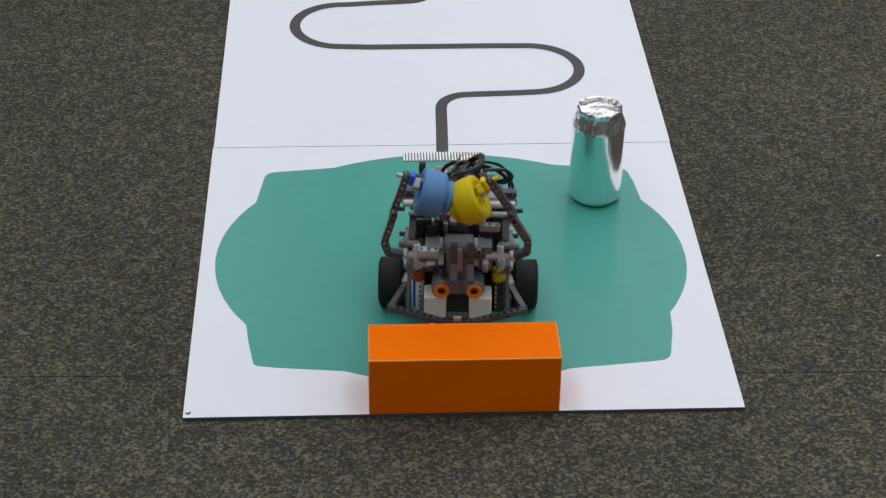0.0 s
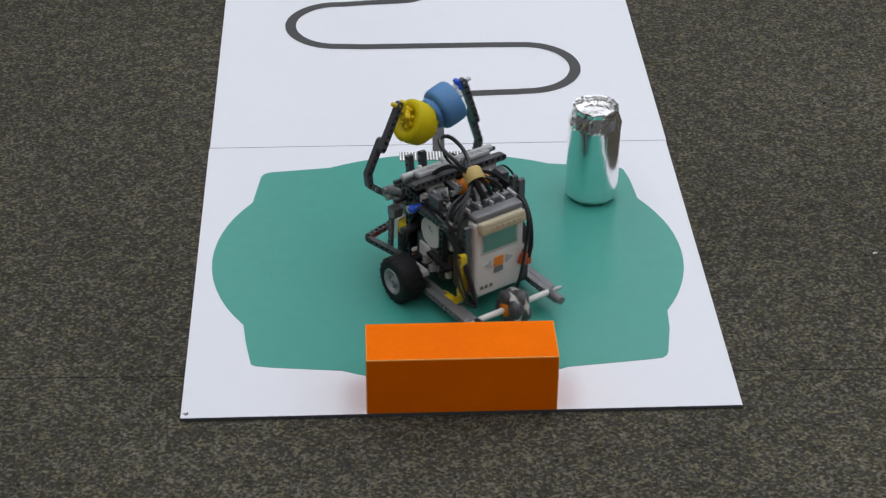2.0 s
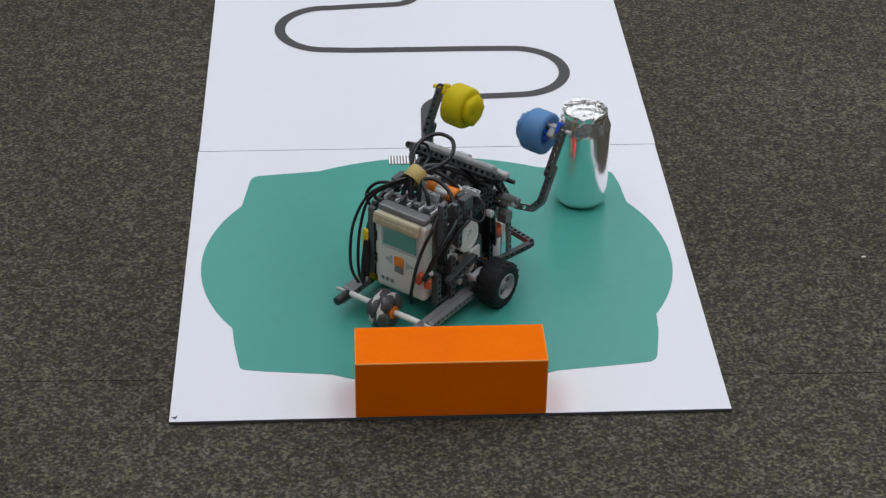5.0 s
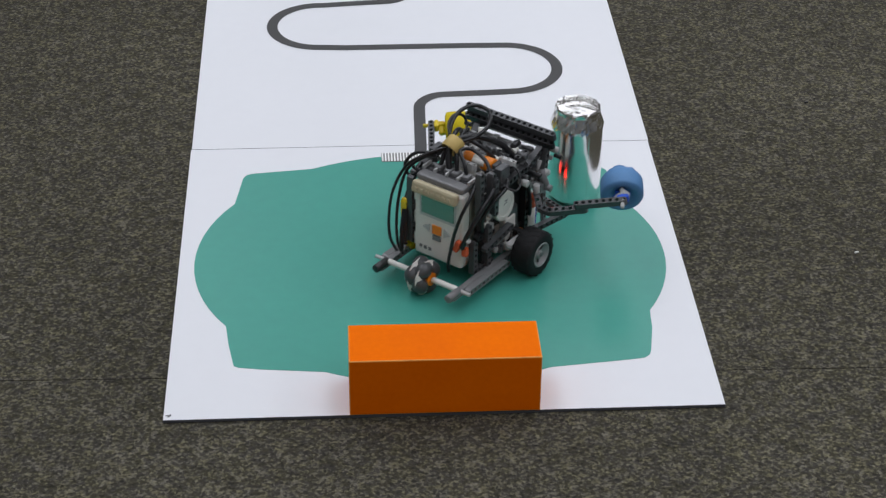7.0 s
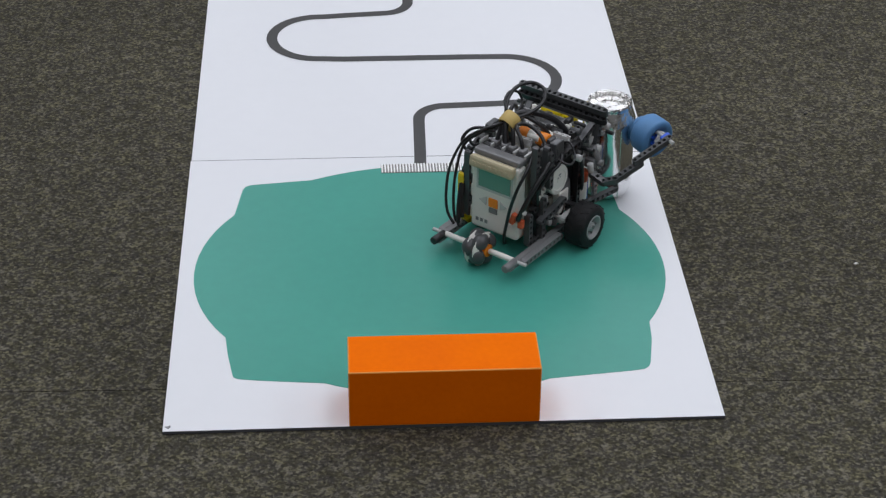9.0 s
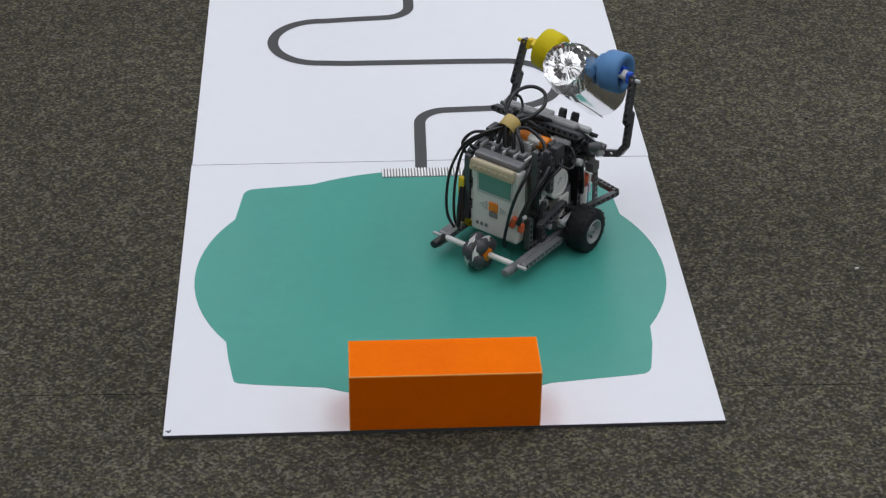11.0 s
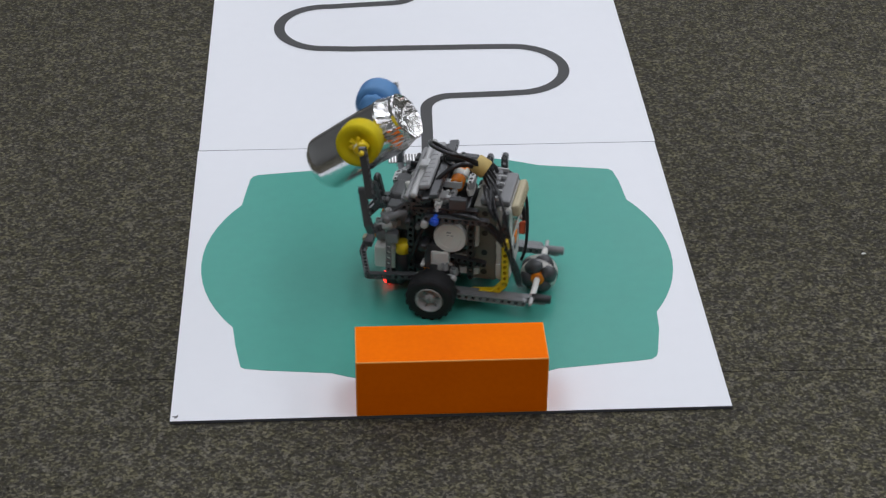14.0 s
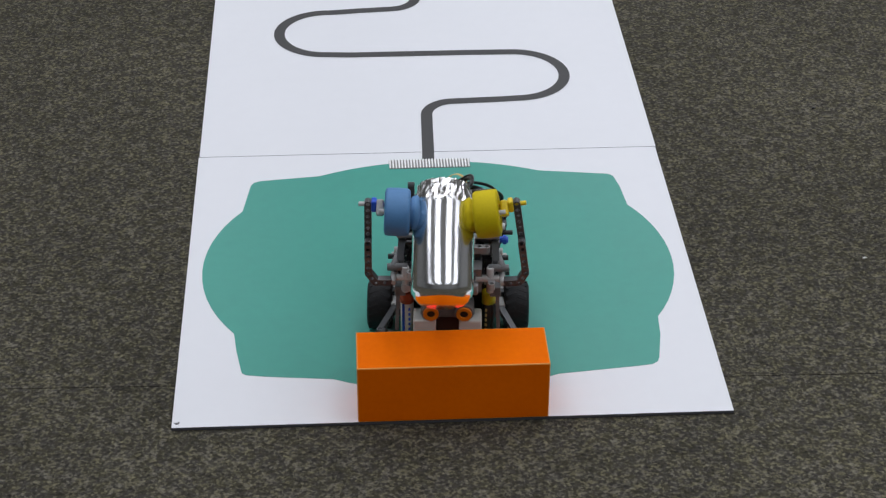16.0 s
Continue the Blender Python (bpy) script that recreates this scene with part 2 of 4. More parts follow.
def build_hall():
    bm = bmesh.new()
    add_box(bm, (300, 1500, FLOOR_Z * 1000 - 54), (9000, 11000, 100), bevel=0)
    floor = tagged(part("floor", bm, LINE), "dark screed under grey carpet", "floor", kind="structure")
    # Two widths of carpet that meet in a tight seam under the front of the board.
    seam = lambda x: 0.0775 - 0.021 * (x - 0.1)
    for near in (True, False):
        bm = bmesh.new()
        corners = ((-4.2, -4.0), (4.8, -4.0), (4.8, seam(4.8) - 0.0006), (-4.2, seam(-4.2) - 0.0006)) if near else \
                  ((-4.2, seam(-4.2) + 0.0006), (4.8, seam(4.8) + 0.0006), (4.8, 7.0), (-4.2, 7.0))
        top = [bm.verts.new((x, y, FLOOR_Z)) for x, y in corners]
        low = [bm.verts.new((x, y, FLOOR_Z - 0.004)) for x, y in corners]
        bm.faces.new(top)
        for k in range(4):
            bm.faces.new((low[k], low[(k + 1) % 4], top[(k + 1) % 4], top[k]))
        part("carpet_width", bm, CARPET, floor, "speckled grey-brown loop pile carpet")
    # Added walls and ceiling, all out of view, shape bounced light and reflections.
    for name, centre, size in (("wall_north", (300, 7050, 1400), (9200, 100, 2900)), ("wall_south", (300, -4050, 1400), (9200, 100, 2900)),
                               ("wall_east", (4850, 1500, 1400), (100, 11000, 2900)), ("wall_west", (-4250, 1500, 1400), (100, 11000, 2900))):
        bm = bmesh.new()
        add_box(bm, centre, size, bevel=0)
        tagged(part(name, bm, WALL_PAINT), "unseen plain wall added to close the hall", "wall", kind="structure")
    bm = bmesh.new()
    add_box(bm, (300, 1500, 2850), (9200, 11200, 100), bevel=0)
    tagged(part("ceiling", bm, CEILING_PAINT), "unseen pale ceiling added to close the hall", "ceiling", kind="structure")


# ---- boards with printed course ----
BOARD_W, BOARD_D, LINE_W = 0.600, 0.5705, 0.0157


def build_board(y0, mismatch):
    bm = bmesh.new()
    x0, x1, y1 = mismatch, BOARD_W + mismatch, y0 + BOARD_D - 0.0008
    add_box(bm, ((x0 + x1) * 500, (y0 + y1) * 500, -1.9), ((x1 - x0) * 1000, (y1 - y0) * 1000, 3.8), bevel=0.3)
    for f in bm.faces:
        f.material_index = 0 if f.normal.z > 0.5 else 1
    board = part("course_board", bm, (BOARD, SHADED_EDGE))
    return tagged(board, "white laminated board panel lying on the carpet", "board", "boards of the course")


def arc(a, through_point, b, n=14):
    """Points of the circle through three points, from a to b."""
    a, c, b = (Vector((*p, 0)) for p in (a, through_point, b))
    d = 2 * ((a.x - c.x) * (c.y - b.y) - (c.x - b.x) * (a.y - c.y))
    ka, kb = a.length_squared - c.length_squared, c.length_squared - b.length_squared
    centre = Vector(((ka * (c.y - b.y) - kb * (a.y - c.y)) / d, (kb * (a.x - c.x) - ka * (c.x - b.x)) / d, 0))
    r = (a - centre).length
    ta, tc, tb = (math.atan2((p - centre).y, (p - centre).x) for p in (a, c, b))
    span = (tb - ta) % math.tau
    if (tc - ta) % math.tau > span:
        span -= math.tau
    return [(centre.x + r * math.cos(ta + span * k / n), centre.y + r * math.sin(ta + span * k / n)) for k in range(n + 1)]


def sheet(name, outline, z, material, parent, label, depth=0.0004):
    bm = bmesh.new()
    top = [bm.verts.new((x, y, z + depth)) for x, y in outline]
    low = [bm.verts.new((x, y, z - 0.001)) for x, y in outline]
    bmesh.ops.triangle_fill(bm, use_beauty=True, edges=[bm.edges.new((top[k], top[(k + 1) % len(top)])) for k in range(len(top))])
    for k in range(len(top)):
        n = (k + 1) % len(top)
        bm.faces.new((low[k], low[n], top[n], top[k]))
    bmesh.ops.recalc_face_normals(bm, faces=bm.faces)
    return part(name, bm, material, parent, label)


def build_course():
    near, far = build_board(0.0, 0.0), build_board(BOARD_D, 0.001)
    green = [(0.0700, 0.1000), (0.0715, 0.0930), (0.0765, 0.0895), (0.1000, 0.0855)]
    green += arc((0.1715, 0.0775), (0.296, 0.050), (0.4198, 0.0752))
    green += [(0.5100, 0.0855), (0.5260, 0.0880), (0.5318, 0.0930), (0.5345, 0.1000), (0.5425, 0.1450)]
    green += arc((0.5448, 0.1789), (0.5800, 0.3000), (0.5432, 0.4250))
    green += [(0.5395, 0.4700), (0.5345, 0.4960), (0.5290, 0.5015), (0.5160, 0.5035)]
    green += arc((0.4396, 0.5146), (0.2980, 0.5450), (0.1575, 0.5136))
    green += [(0.1000, 0.5070), (0.0800, 0.5045), (0.0735, 0.5005), (0.0700, 0.4930)]
    green += arc((0.0615, 0.4320), (0.0180, 0.3000), (0.0602, 0.1690))
    green += [(0.0640, 0.1350)]
    sheet("green_area", green, 0.0, GREEN, near, "flat green printed zone")
    # Ribbed silver strip across the way in.
    bm = bmesh.new()
    add_box(bm, (300, 538, 0.6), (105, 22, 0.6), bevel=0)
    part("strip_backing", bm, STRIP_BACK, near, "dull grey backing of the silver strip")
    bm = bmesh.new()
    for k in range(27):
        add_box(bm, (249.0 + k * 3.92, 538 + (k % 3) * 0.3, 1.3), (1.9, 20.4 + (k * 7 % 5) * 0.3, 1.1), Matrix.Rotation(radians((k * 11 % 7 - 3) * 3), 4, "Y"), 0.15)
    part("silver_strip", bm, SILVER_TAPE, near, "ribbed silver reflecting strip")
    bm = bmesh.new()
    for x, y, size in ((4.6, 7.6, (4.5, 1.1, 0.5)), (7.4, 8.2, (1.3, 3.0, 0.5)), (5.6, 5.6, (3.0, 0.9, 0.5))):
        add_box(bm, (x, y, 0.2), size, bevel=0)
    part("corner_mark", bm, LINE, near, "small black pen scribble")
    # Dark line that winds up the far board.
    mid = [(0.2990, 0.5500), (0.3000, 0.5700), (0.3025, 0.6600)]
    mid += arc((0.3028, 0.6680), (0.3140, 0.6960), (0.3420, 0.7070), 10)
    mid += [(0.3750, 0.7085), (0.4100, 0.7100)]
    mid += arc((0.4350, 0.7120), (0.5022, 0.7800), (0.4300, 0.8515), 24)
    mid += [(0.3800, 0.8525), (0.2900, 0.8525), (0.2050, 0.8525)]
    mid += arc((0.1700, 0.8550), (0.0997, 0.9260), (0.1740, 0.9920), 24)
    mid += [(0.2150, 0.9965), (0.2580, 1.0000)]
    mid += arc((0.2680, 1.0010), (0.2930, 1.0130), (0.3030, 1.0400), 10)
    mid += [(0.3035, 1.0900), (0.3040, 1.1395)]
    left, right = [], []
    for k, p in enumerate(mid):
        a, b = Vector(mid[max(k - 1, 0)]), Vector(mid[min(k + 1, len(mid) - 1)])
        way = (b - a).normalized()
        left.append((p[0] - way.y * LINE_W / 2, p[1] + way.x * LINE_W / 2))
        right.append((p[0] + way.y * LINE_W / 2, p[1] - way.x * LINE_W / 2))
    bm = bmesh.new()
    rows = [(bm.verts.new((*a, 0.0004)), bm.verts.new((*b, 0.0004))) for a, b in zip(left, right)]
    for (a, b), (c, d) in zip(rows, rows[1:]):
        bm.faces.new((a, b, d, c))
    part("winding_line", bm, LINE, far, "dark grey printed winding line")


# ---- orange block ----
def build_block():
    bm = bmesh.new()
    add_box(bm, (101.5, 33.3, 35.25), (203, 66.7, 70.5), bevel=1.3)
    for f in bm.faces:
        f.material_index = 1 if f.calc_area() < 0.0006 else 0
    ob = part("orange_block", bm, (ORANGE, ORANGE_WORN))
    ob.matrix_world = pose(0.1972, -0.0008, 0, 0, 0, -0.1)
    tagged(ob, "orange painted wooden block standing on the board's front edge", "block")


# ---- foil-covered can ----
def build_can():
    root = group_root("foil_can", "drink can wrapped in shiny silver foil", "can")
    seg = 64
    body = ((0.0, 0.0), (0.0, 24.5), (1.5, 27.5), (9.0, 32.3), (12.0, 32.7), (21.0, 32.75), (31.0, 32.8), (42.0, 32.75), (54.0, 32.8), (57.0, 32.65), (70.0, 32.7), (81.0, 32.7), (84.0, 32.55), (96.0, 32.65), (104.0, 32.6))
    crown = ((103.6, 32.9), (107.0, 32.8), (112.0, 31.2), (118.0, 29.0), (123.0, 27.4), (127.5, 27.9), (129.5, 26.8), (127.8, 25.0), (122.0, 24.2), (121.0, 18.0),
             (122.5, 9.0), (121.5, 0.0))
    rng = random.Random(4)
    for name, rings, material, rough, smooth in (("foil_sleeve", body, FOIL, 0.10, True), ("crumpled_top", crown, CRUMPLED, 1.0, False)):
        bm, loops = bmesh.new(), []
        for z, r in rings:
            if r == 0:
                loops.append([bm.verts.new((0, 0, z / 1000))])
                continue
            ring = []
            for k in range(seg):
                turn = k * math.tau / seg
                fold = rough * (rng.random() - 0.5)
                if name == "crumpled_top":
                    fold += (0.55 if z > 119 else 0.28) * math.sin(turn * 13 + z * 0.25) * (1 if z > 105 else 0.2)
                else:
                    fold += 0.12 * math.sin(turn * 3 + z * 0.07)
                rise = rough * 0.7 * (rng.random() - 0.5)
                ring.append(bm.verts.new(((r + fold) / 1000 * math.cos(turn), (r + fold) / 1000 * math.sin(turn), max(0.0, (z + rise) / 1000))))
            loops.append(ring)
        for p, q in zip(loops, loops[1:]):
            for k in range(seg):
                n = (k + 1) % seg
                if len(p) == 1:
                    bm.faces.new((p[0], q[n], q[k]))
                elif len(q) == 1:
                    bm.faces.new((p[k], p[n], q[0]))
                else:
                    bm.faces.new((p[k], p[n], q[n], q[k]))
        bmesh.ops.recalc_face_normals(bm, faces=bm.faces)
        part(name, bm, material, root, "smooth mirror-bright foil" if smooth else "crumpled foil folded over the rim", smooth=smooth)
    bm = bmesh.new()
    add_box(bm, (12, -30.6, 52), (0.35, 1.2, 96), Matrix.Rotation(radians(21), 4, "Z"), 0.1)
    part("foil_seam", bm, CRUMPLED, root)
    return root


# ---- robot; x to its right, y forward, z up, from the floor below the drive axle ----
PIVOT = Vector((0, 0.031, 0.099))
HINGE = {"right": Vector((0.058, 0.050, 0.116)), "left": Vector((-0.058, 0.050, 0.116))}
HUB_Z = 0.028


def build_wheel(robot, sign):
    """A drive wheel with a treaded balloon tyre; its axis is its own x."""
    bm = bmesh.new()
    a, b = (-14, 0, 0), (14, 0, 0)
    add_lathe(bm, a, b, ((0.03, 15.0), (0.0, 18.5), (0.0, 23.0), (0.06, 26.2), (0.2, 27.6), (0.8, 27.6), (0.94, 26.2), (1.0, 23.0), (1.0, 18.5), (0.97, 15.0)), 36)
    tread = bmesh.new()
    for k in range(18):
        for side in (-1, 1):
            lug = Matrix.Rotation((k + 0.25 * side) * math.tau / 18, 4, "X")
            add_box(tread, lug @ Vector((side * 6.6, 0, 27.2)), (11.5, 4.4, 1.3), lug @ Matrix.Rotation(radians(22 * side), 4, "Z"), 0.4)
    wheel = part("drive_wheel", bm, RUBBER, robot, "black treaded rubber tyre on a grey rim", smooth=True)
    tagged(part("tread", tread, RUBBER, wheel), kind="stuff")
    outer = sign * 14
    bm = bmesh.new()
    add_lathe(bm, (0, 0, 0), (outer, 0, 0), ((0.2, 15.6), (0.98, 15.6), (1.02, 14.8), (0.98, 13.6), (0.55, 12.2), (0.45, 6.0), (0.80, 5.4), (0.86, 3.2), (0.86, 0)), 28)
    part("rim", bm, STEEL_GREY, wheel, "dished light grey plastic rim", smooth=True)
    bm = bmesh.new()
    for k in range(6):
        turn = Matrix.Rotation(k * math.tau / 6, 4, "X")
        add_box(bm, turn @ Vector((sign * 8.6, 0, 9)), (2.2, 2.0, 6.5), turn, 0.3)
    part("spokes", bm, MID_GREY, wheel)
    part("hub_axle", add_rod(bmesh.new(), (sign * 2, 0, 0), (sign * 13.6, 0, 0), 2.3), MID_GREY, wheel)
    wheel.location = (sign * 0.0768, 0, HUB_Z)
    return wheel


def build_caster(robot):
    """Omni wheel at the tail on a long white axle."""
    bm = bmesh.new()
    for side in (-1, 1):
        add_lathe(bm, (side * 5.5 - 4.5, 0, 0), (side * 5.5 + 4.5, 0, 0), ((0, 9), (0.02, 17), (0.5, 21.6), (0.98, 17), (1, 9)), 24)
    caster = part("caster_wheel", bm, SHELL, robot, "white omni wheel with grey rollers", smooth=False)
    for side in (-1, 1):
        for k in range(4):
            turn = Matrix.Rotation((k + 0.25 * side) * math.tau / 4, 4, "X")
            at = lambda v: turn @ Vector((side * 5.6 + v[0], v[1], v[2]))
            bm = bmesh.new()
            add_lathe(bm, at((0, -14, 12.6)), at((0, 14, 12.6)), ((0.1, 0), (0.1, 4.0), (0.2, 6.6), (0.36, 8.9), (0.5, 9.8), (0.64, 8.9), (0.8, 6.6), (0.9, 4.0), (0.9, 0)), 14)
            part("roller", bm, DARK_GREY, caster, smooth=True)
    for side in (-1, 1):
        part("hub", add_lathe(bmesh.new(), (side * 9.5, 0, 0), (side * 14.5, 0, 0), ((0, 8), (0.9, 8), (1, 7), (1, 0)), 16), ORANGE_PLASTIC, caster, "orange hub")
    caster.location = (0, -0.1125, 0.0225)
    for side in (-1, 1):
        rod((side * 15, -112.5, 23), (side * 49, -112.5, 23), 3.6, robot, SHELL, "tail_axle", label="white axle tube")
        rod((side * 49, -112.5, 23), (side * 68, -112.5, 23), 2.3, robot, LIGHT_GREY, "axle_end")
    return caster


def build_controller(robot):
    """The control brick, standing on end with its face to the rear."""
    bm = bmesh.new()
    add_box(bm, (0, -71.5, 75), (68, 17, 99), bevel=4.0)
    brick = part("control_brick", bm, SHELL, robot, "off-white control brick with display and buttons")
    part("rear_shell", add_box(bmesh.new(), (0, -50, 74), (67, 27, 98), None, 2.0), TAUPE, brick, "dull taupe battery shell")
    part("port_block", add_box(bmesh.new(), (0, -61, 128.5), (66, 34, 8), None, 2.5), MID_GREY, brick, "grey socket block")
    for k in range(4):
        bm = add_box(bmesh.new(), (-24 + k * 16, -58, 132.9), (11, 13, 1.2), None, 0.2)
        part("socket", bm, BLACK, brick)
    for k in range(5):
        part("socket_wall", add_box(bmesh.new(), (-32 + k * 16, -58, 134.5), (2.6, 16, 4.6), None, 0.6), LIGHT_GREY, brick)
    for z in (36, 62, 88, 114):
        for side in (-1, 1):
            part("side_hole", add_lathe(bmesh.new(), (side * 33.2, -50, z), (side * 34.1, -50, z), ((0, 3.6), (1, 3.6), (1, 2.4), (0.4, 2.2), (0.4, 0)), 12), BLACK, brick)
    part("display", add_box(bmesh.new(), (0, -80.2, 98), (46, 1.2, 26), None, 0.4), SCREEN, brick, "small grey glossy display")
    part("display_rim", add_box(bmesh.new(), (0, -79.8, 99), (52, 1.0, 36), None, 0.4), LIGHT_GREY, brick)
    part("orange_button", add_box(bmesh.new(), (-1, -80.6, 67.4), (13, 2.2, 12), None, 0.9), ORANGE_PLASTIC, brick, "square orange button")
    part("grey_button", add_box(bmesh.new(), (-1, -80.6, 56.5), (12, 2.0, 7), None, 0.9), MID_GREY, brick, "flat dark grey button")
    for side in (-1, 1):
        bm = bmesh.new()
        low = [bm.verts.new(mm((side * p[0] - 1, -79.9, p[1]))) for p in ((10, 61.5), (10, 72.5), (20, 67))]
        top = [bm.verts.new(v.co + Vector((0, -0.0014, 0))) for v in low]
        bm.faces.new(low), bm.faces.new(top)
        for k in range(3):
            bm.faces.new((low[k], low[(k + 1) % 3], top[(k + 1) % 3], top[k]))
        bmesh.ops.recalc_face_normals(bm, faces=bm.faces)
        part("arrow_button", bm, LIGHT_GREY, brick, "triangular light grey button")
    for k in range(3):
        part("mark_bar", add_box(bmesh.new(), (-24 + k * 6.5, -80.2, 38), (4.0, 0.6, 4.4), None, 0.1), MID_GREY, brick)
    for k in range(3):
        part("side_rib", add_box(bmesh.new(), (-36.2, -70, 42 + k * 30), (2.2, 12, 16), None, 0.8), SHELL, brick)
    brick.location = mm((0, -3, 2))
    # Beige moulded bar strapped over the top edge.
    bm = bmesh.new()
    add_box(bm, (-1, -87.5, 122), (62, 10, 15), Matrix.Rotation(radians(-12), 4, "X"), 3.2)
    for k in range(7):
        add_box(bm, (-24 + k * 7.6, -92.9, 122.3), (4.6, 1.2, 3.4), Matrix.Rotation(radians(-12), 4, "X"), 0.4)
    part("beige_bar", bm, BEIGE, robot, "beige moulded bar on the top edge")


def build_chassis(robot):
    for s in (-1, 1):
        # Flat tail beams and cross members.
        beam((s * 52, -126, 20), (s * 52, 6, 20), robot, (1, 0, 0), MID_GREY, "chassis_beam")
        beam((s * 60, -104, 20), (s * 60, -30, 20), robot, (1, 0, 0), MID_GREY, "chassis_beam")
        rod((s * 52, -134, 22), (s * 52, -112, 22), 5.0, robot, BLACK if s < 0 else MID_GREY, "beam_sleeve")
        # Side towers.
        if s > 0:
            beam((47, -50, 18), (47, -50, 76), robot, (1, 0, 0), DARK_GREY, "upright_beam")
            beam((50, -42, 92), (50, -42, 134), robot, (1, 0, 0), DARK_GREY, "upright_beam")
            beam((52, -60, 52), (52, -12, 60), robot, (1, 0, 0), DARK_GREY, "side_beam")
            beam((50, -30, 120), (50, 16, 124), robot, (1, 0, 0), BLACK, "side_beam")
        else:
            beam((-51, -56, 60), (-51, -20, 64), robot, (1, 0, 0), BLACK, "side_beam", width=5)
            beam((-53, -58, 117), (-53, 10, 115), robot, (1, 0, 0), DARK_GREY, "side_beam", width=6.5)
            beam((-47, -44, 124), (-47, 24, 122), robot, (1, 0, 0), BLACK, "side_beam")
            beam((-47, -40, 40), (-47, -40, 104), robot, (1, 0, 0), BLACK, "upright_beam")
        beam((s * 60, -22, 40), (s * 60, 18, 40), robot, (1, 0, 0), LIGHT_GREY, "side_beam")
        beam((s * 44, 30, 30), (s * 44, 30, 108), robot, (1, 0, 0), BLACK, "upright_beam")
        beam((s * 56, 54, 34), (s * 54, 54, 86), robot, (1, 0, 0), MID_GREY, "upright_beam", width=6, thick=4)
        block((s * 36, -40, 92), (9, 14, 34), robot, SHELL, "pale_block")
        block((s * 38, -30, 52), (12, 18, 26), robot, TAUPE, "grey_block")
        # Drive motor with its pale round end.
        bm = bmesh.new()
        add_box(bm, (s * 39, 3, 56), (15, 23, 40), Matrix.Rotation(radians(4), 4, "X"), 3)
        add_box(bm, (s * 33, -14, 86), (14, 40, 34), None, 4)
        motor = part("drive_motor", bm, DARK_GREY, robot, "dark motor with a round white end")
        part("motor_end", add_lathe(bmesh.new(), (s * 36, -15.5, 87), (s * 48, -15.5, 87), ((0, 18), (0.78, 19.2), (0.94, 18.8), (1, 17.8), (1, 13.4), (0.95, 13.0), (0.95, 4), (1, 3.6), (1, 0)), 40), SHELL, motor, "round white end cap")
        for k in range(2):
            part("cap_mark", add_box(bmesh.new(), (s * 47.6, -15.5 + k * 1.5, 90 + k * 4), (0.5, 7 - 2 * k, 1.6), None, 0.1), MID_GREY, motor)
        part("motor_foot", add_box(bmesh.new(), (s * 42, -4, 52), (13, 21, 30), None, 2), SHELL, motor)
        part("orange_stop", add_box(bmesh.new(), (s * 51, 8, 42), (6, 12, 5), None, 1), ORANGE_PLASTIC, motor)
        rod((s * 40, 0, HUB_Z * 1000), (s * 66, 0, HUB_Z * 1000), 4, robot, DARK_GREY, "drive_axle")
        rod((s * 56, -12, 38), (s * 62, -12, 38), 4, robot, LIGHT_GREY, "pin")
        # Corner bumper.
        beam((s * 74, 73, 42), (s * 57, 14, 38), robot, (1, 0, 0), DARK_GREY, "bumper_arm", width=6.5, thick=6.5)
        beam((s * 74, 75, 43), (s * 22, 92, 39), robot, (0, 0, 1), DARK_GREY, "bumper_bar", width=6.5, thick=6.5)
        block((s * 52, 50, 84), (12, 14, 12), robot, MID_GREY, "corner_joint")
        rod((s * 46, 56, 84), (s * 46, 56, 116), 4.2, robot, LIGHT_GREY, "front_post")
        rod((s * 20, 58, 102), (s * 60, 56, 102), 4.0, robot, LIGHT_GREY, "front_rail")
        block((s * 29, 46, 100), (16, 26, 30), robot, MID_GREY, "gear_case")
        rod((s * 19, 40, 114), (s * 19, 62, 92), 3.6, robot, LIGHT_GREY, "link_tube")
        # Spare cells held upright at the front.
        cell = part("battery_cell", add_rod(bmesh.new(), (s * 45, 40, 20), (s * 45, 40, 62), 7.4, 20), SHELL if s > 0 else BLACK, robot,
                    "white battery with a red cap" if s > 0 else "black battery with gold bars and a yellow cap", smooth=True)
        part("cap", add_rod(bmesh.new(), (s * 45, 40, 60), (s * 45, 40, 74), 7.8, 20), RED_PLASTIC if s > 0 else YELLOW, cell, smooth=True)
        part("stripe", add_box(bmesh.new(), (s * 45 + s * 4, 46.4, 42), (3, 1.6, 36), None, 0.3), BLUE if s > 0 else BLACK, cell)
        for k in range(5):
            part("mark_bar", add_box(bmesh.new(), (s * 45 - s * 2.5, 46.6, 27 + k * 6.5), (2.4, 1.2, 3.6), None, 0.2), BLUE if s > 0 else BAND, cell)
        # Eyes and floor sensors.
        block((s * 25, 62, 44), (25, 26, 28), robot, SHELL, "sensor_body", bevel=2.0, label="pale sensor housing")
        sensor = block((s * 24, 52, 16), (22, 20, 20), robot, BLACK, "floor_sensor", bevel=1.5, label="black floor sensor with a red lamp")
        part("red_lamp", add_lathe(bmesh.new(), (s * 24, 60, 10), (s * 24, 66, 5), ((0, 8), (0.6, 8), (0.9, 6), (1, 0)), 16), RED_GLOW, sensor, "glowing red lamp")
        part("status_lamp", add_rod(bmesh.new(), (s * 31, 22, 34), (s * 36, 22, 34), 3.2, 12), RED_GLOW, robot, "small glowing red lamp")
        beam((s * 64, 2, 46), (s * 40, 2, 46), robot, (0, 1, 0), BLACK, "cross_beam")
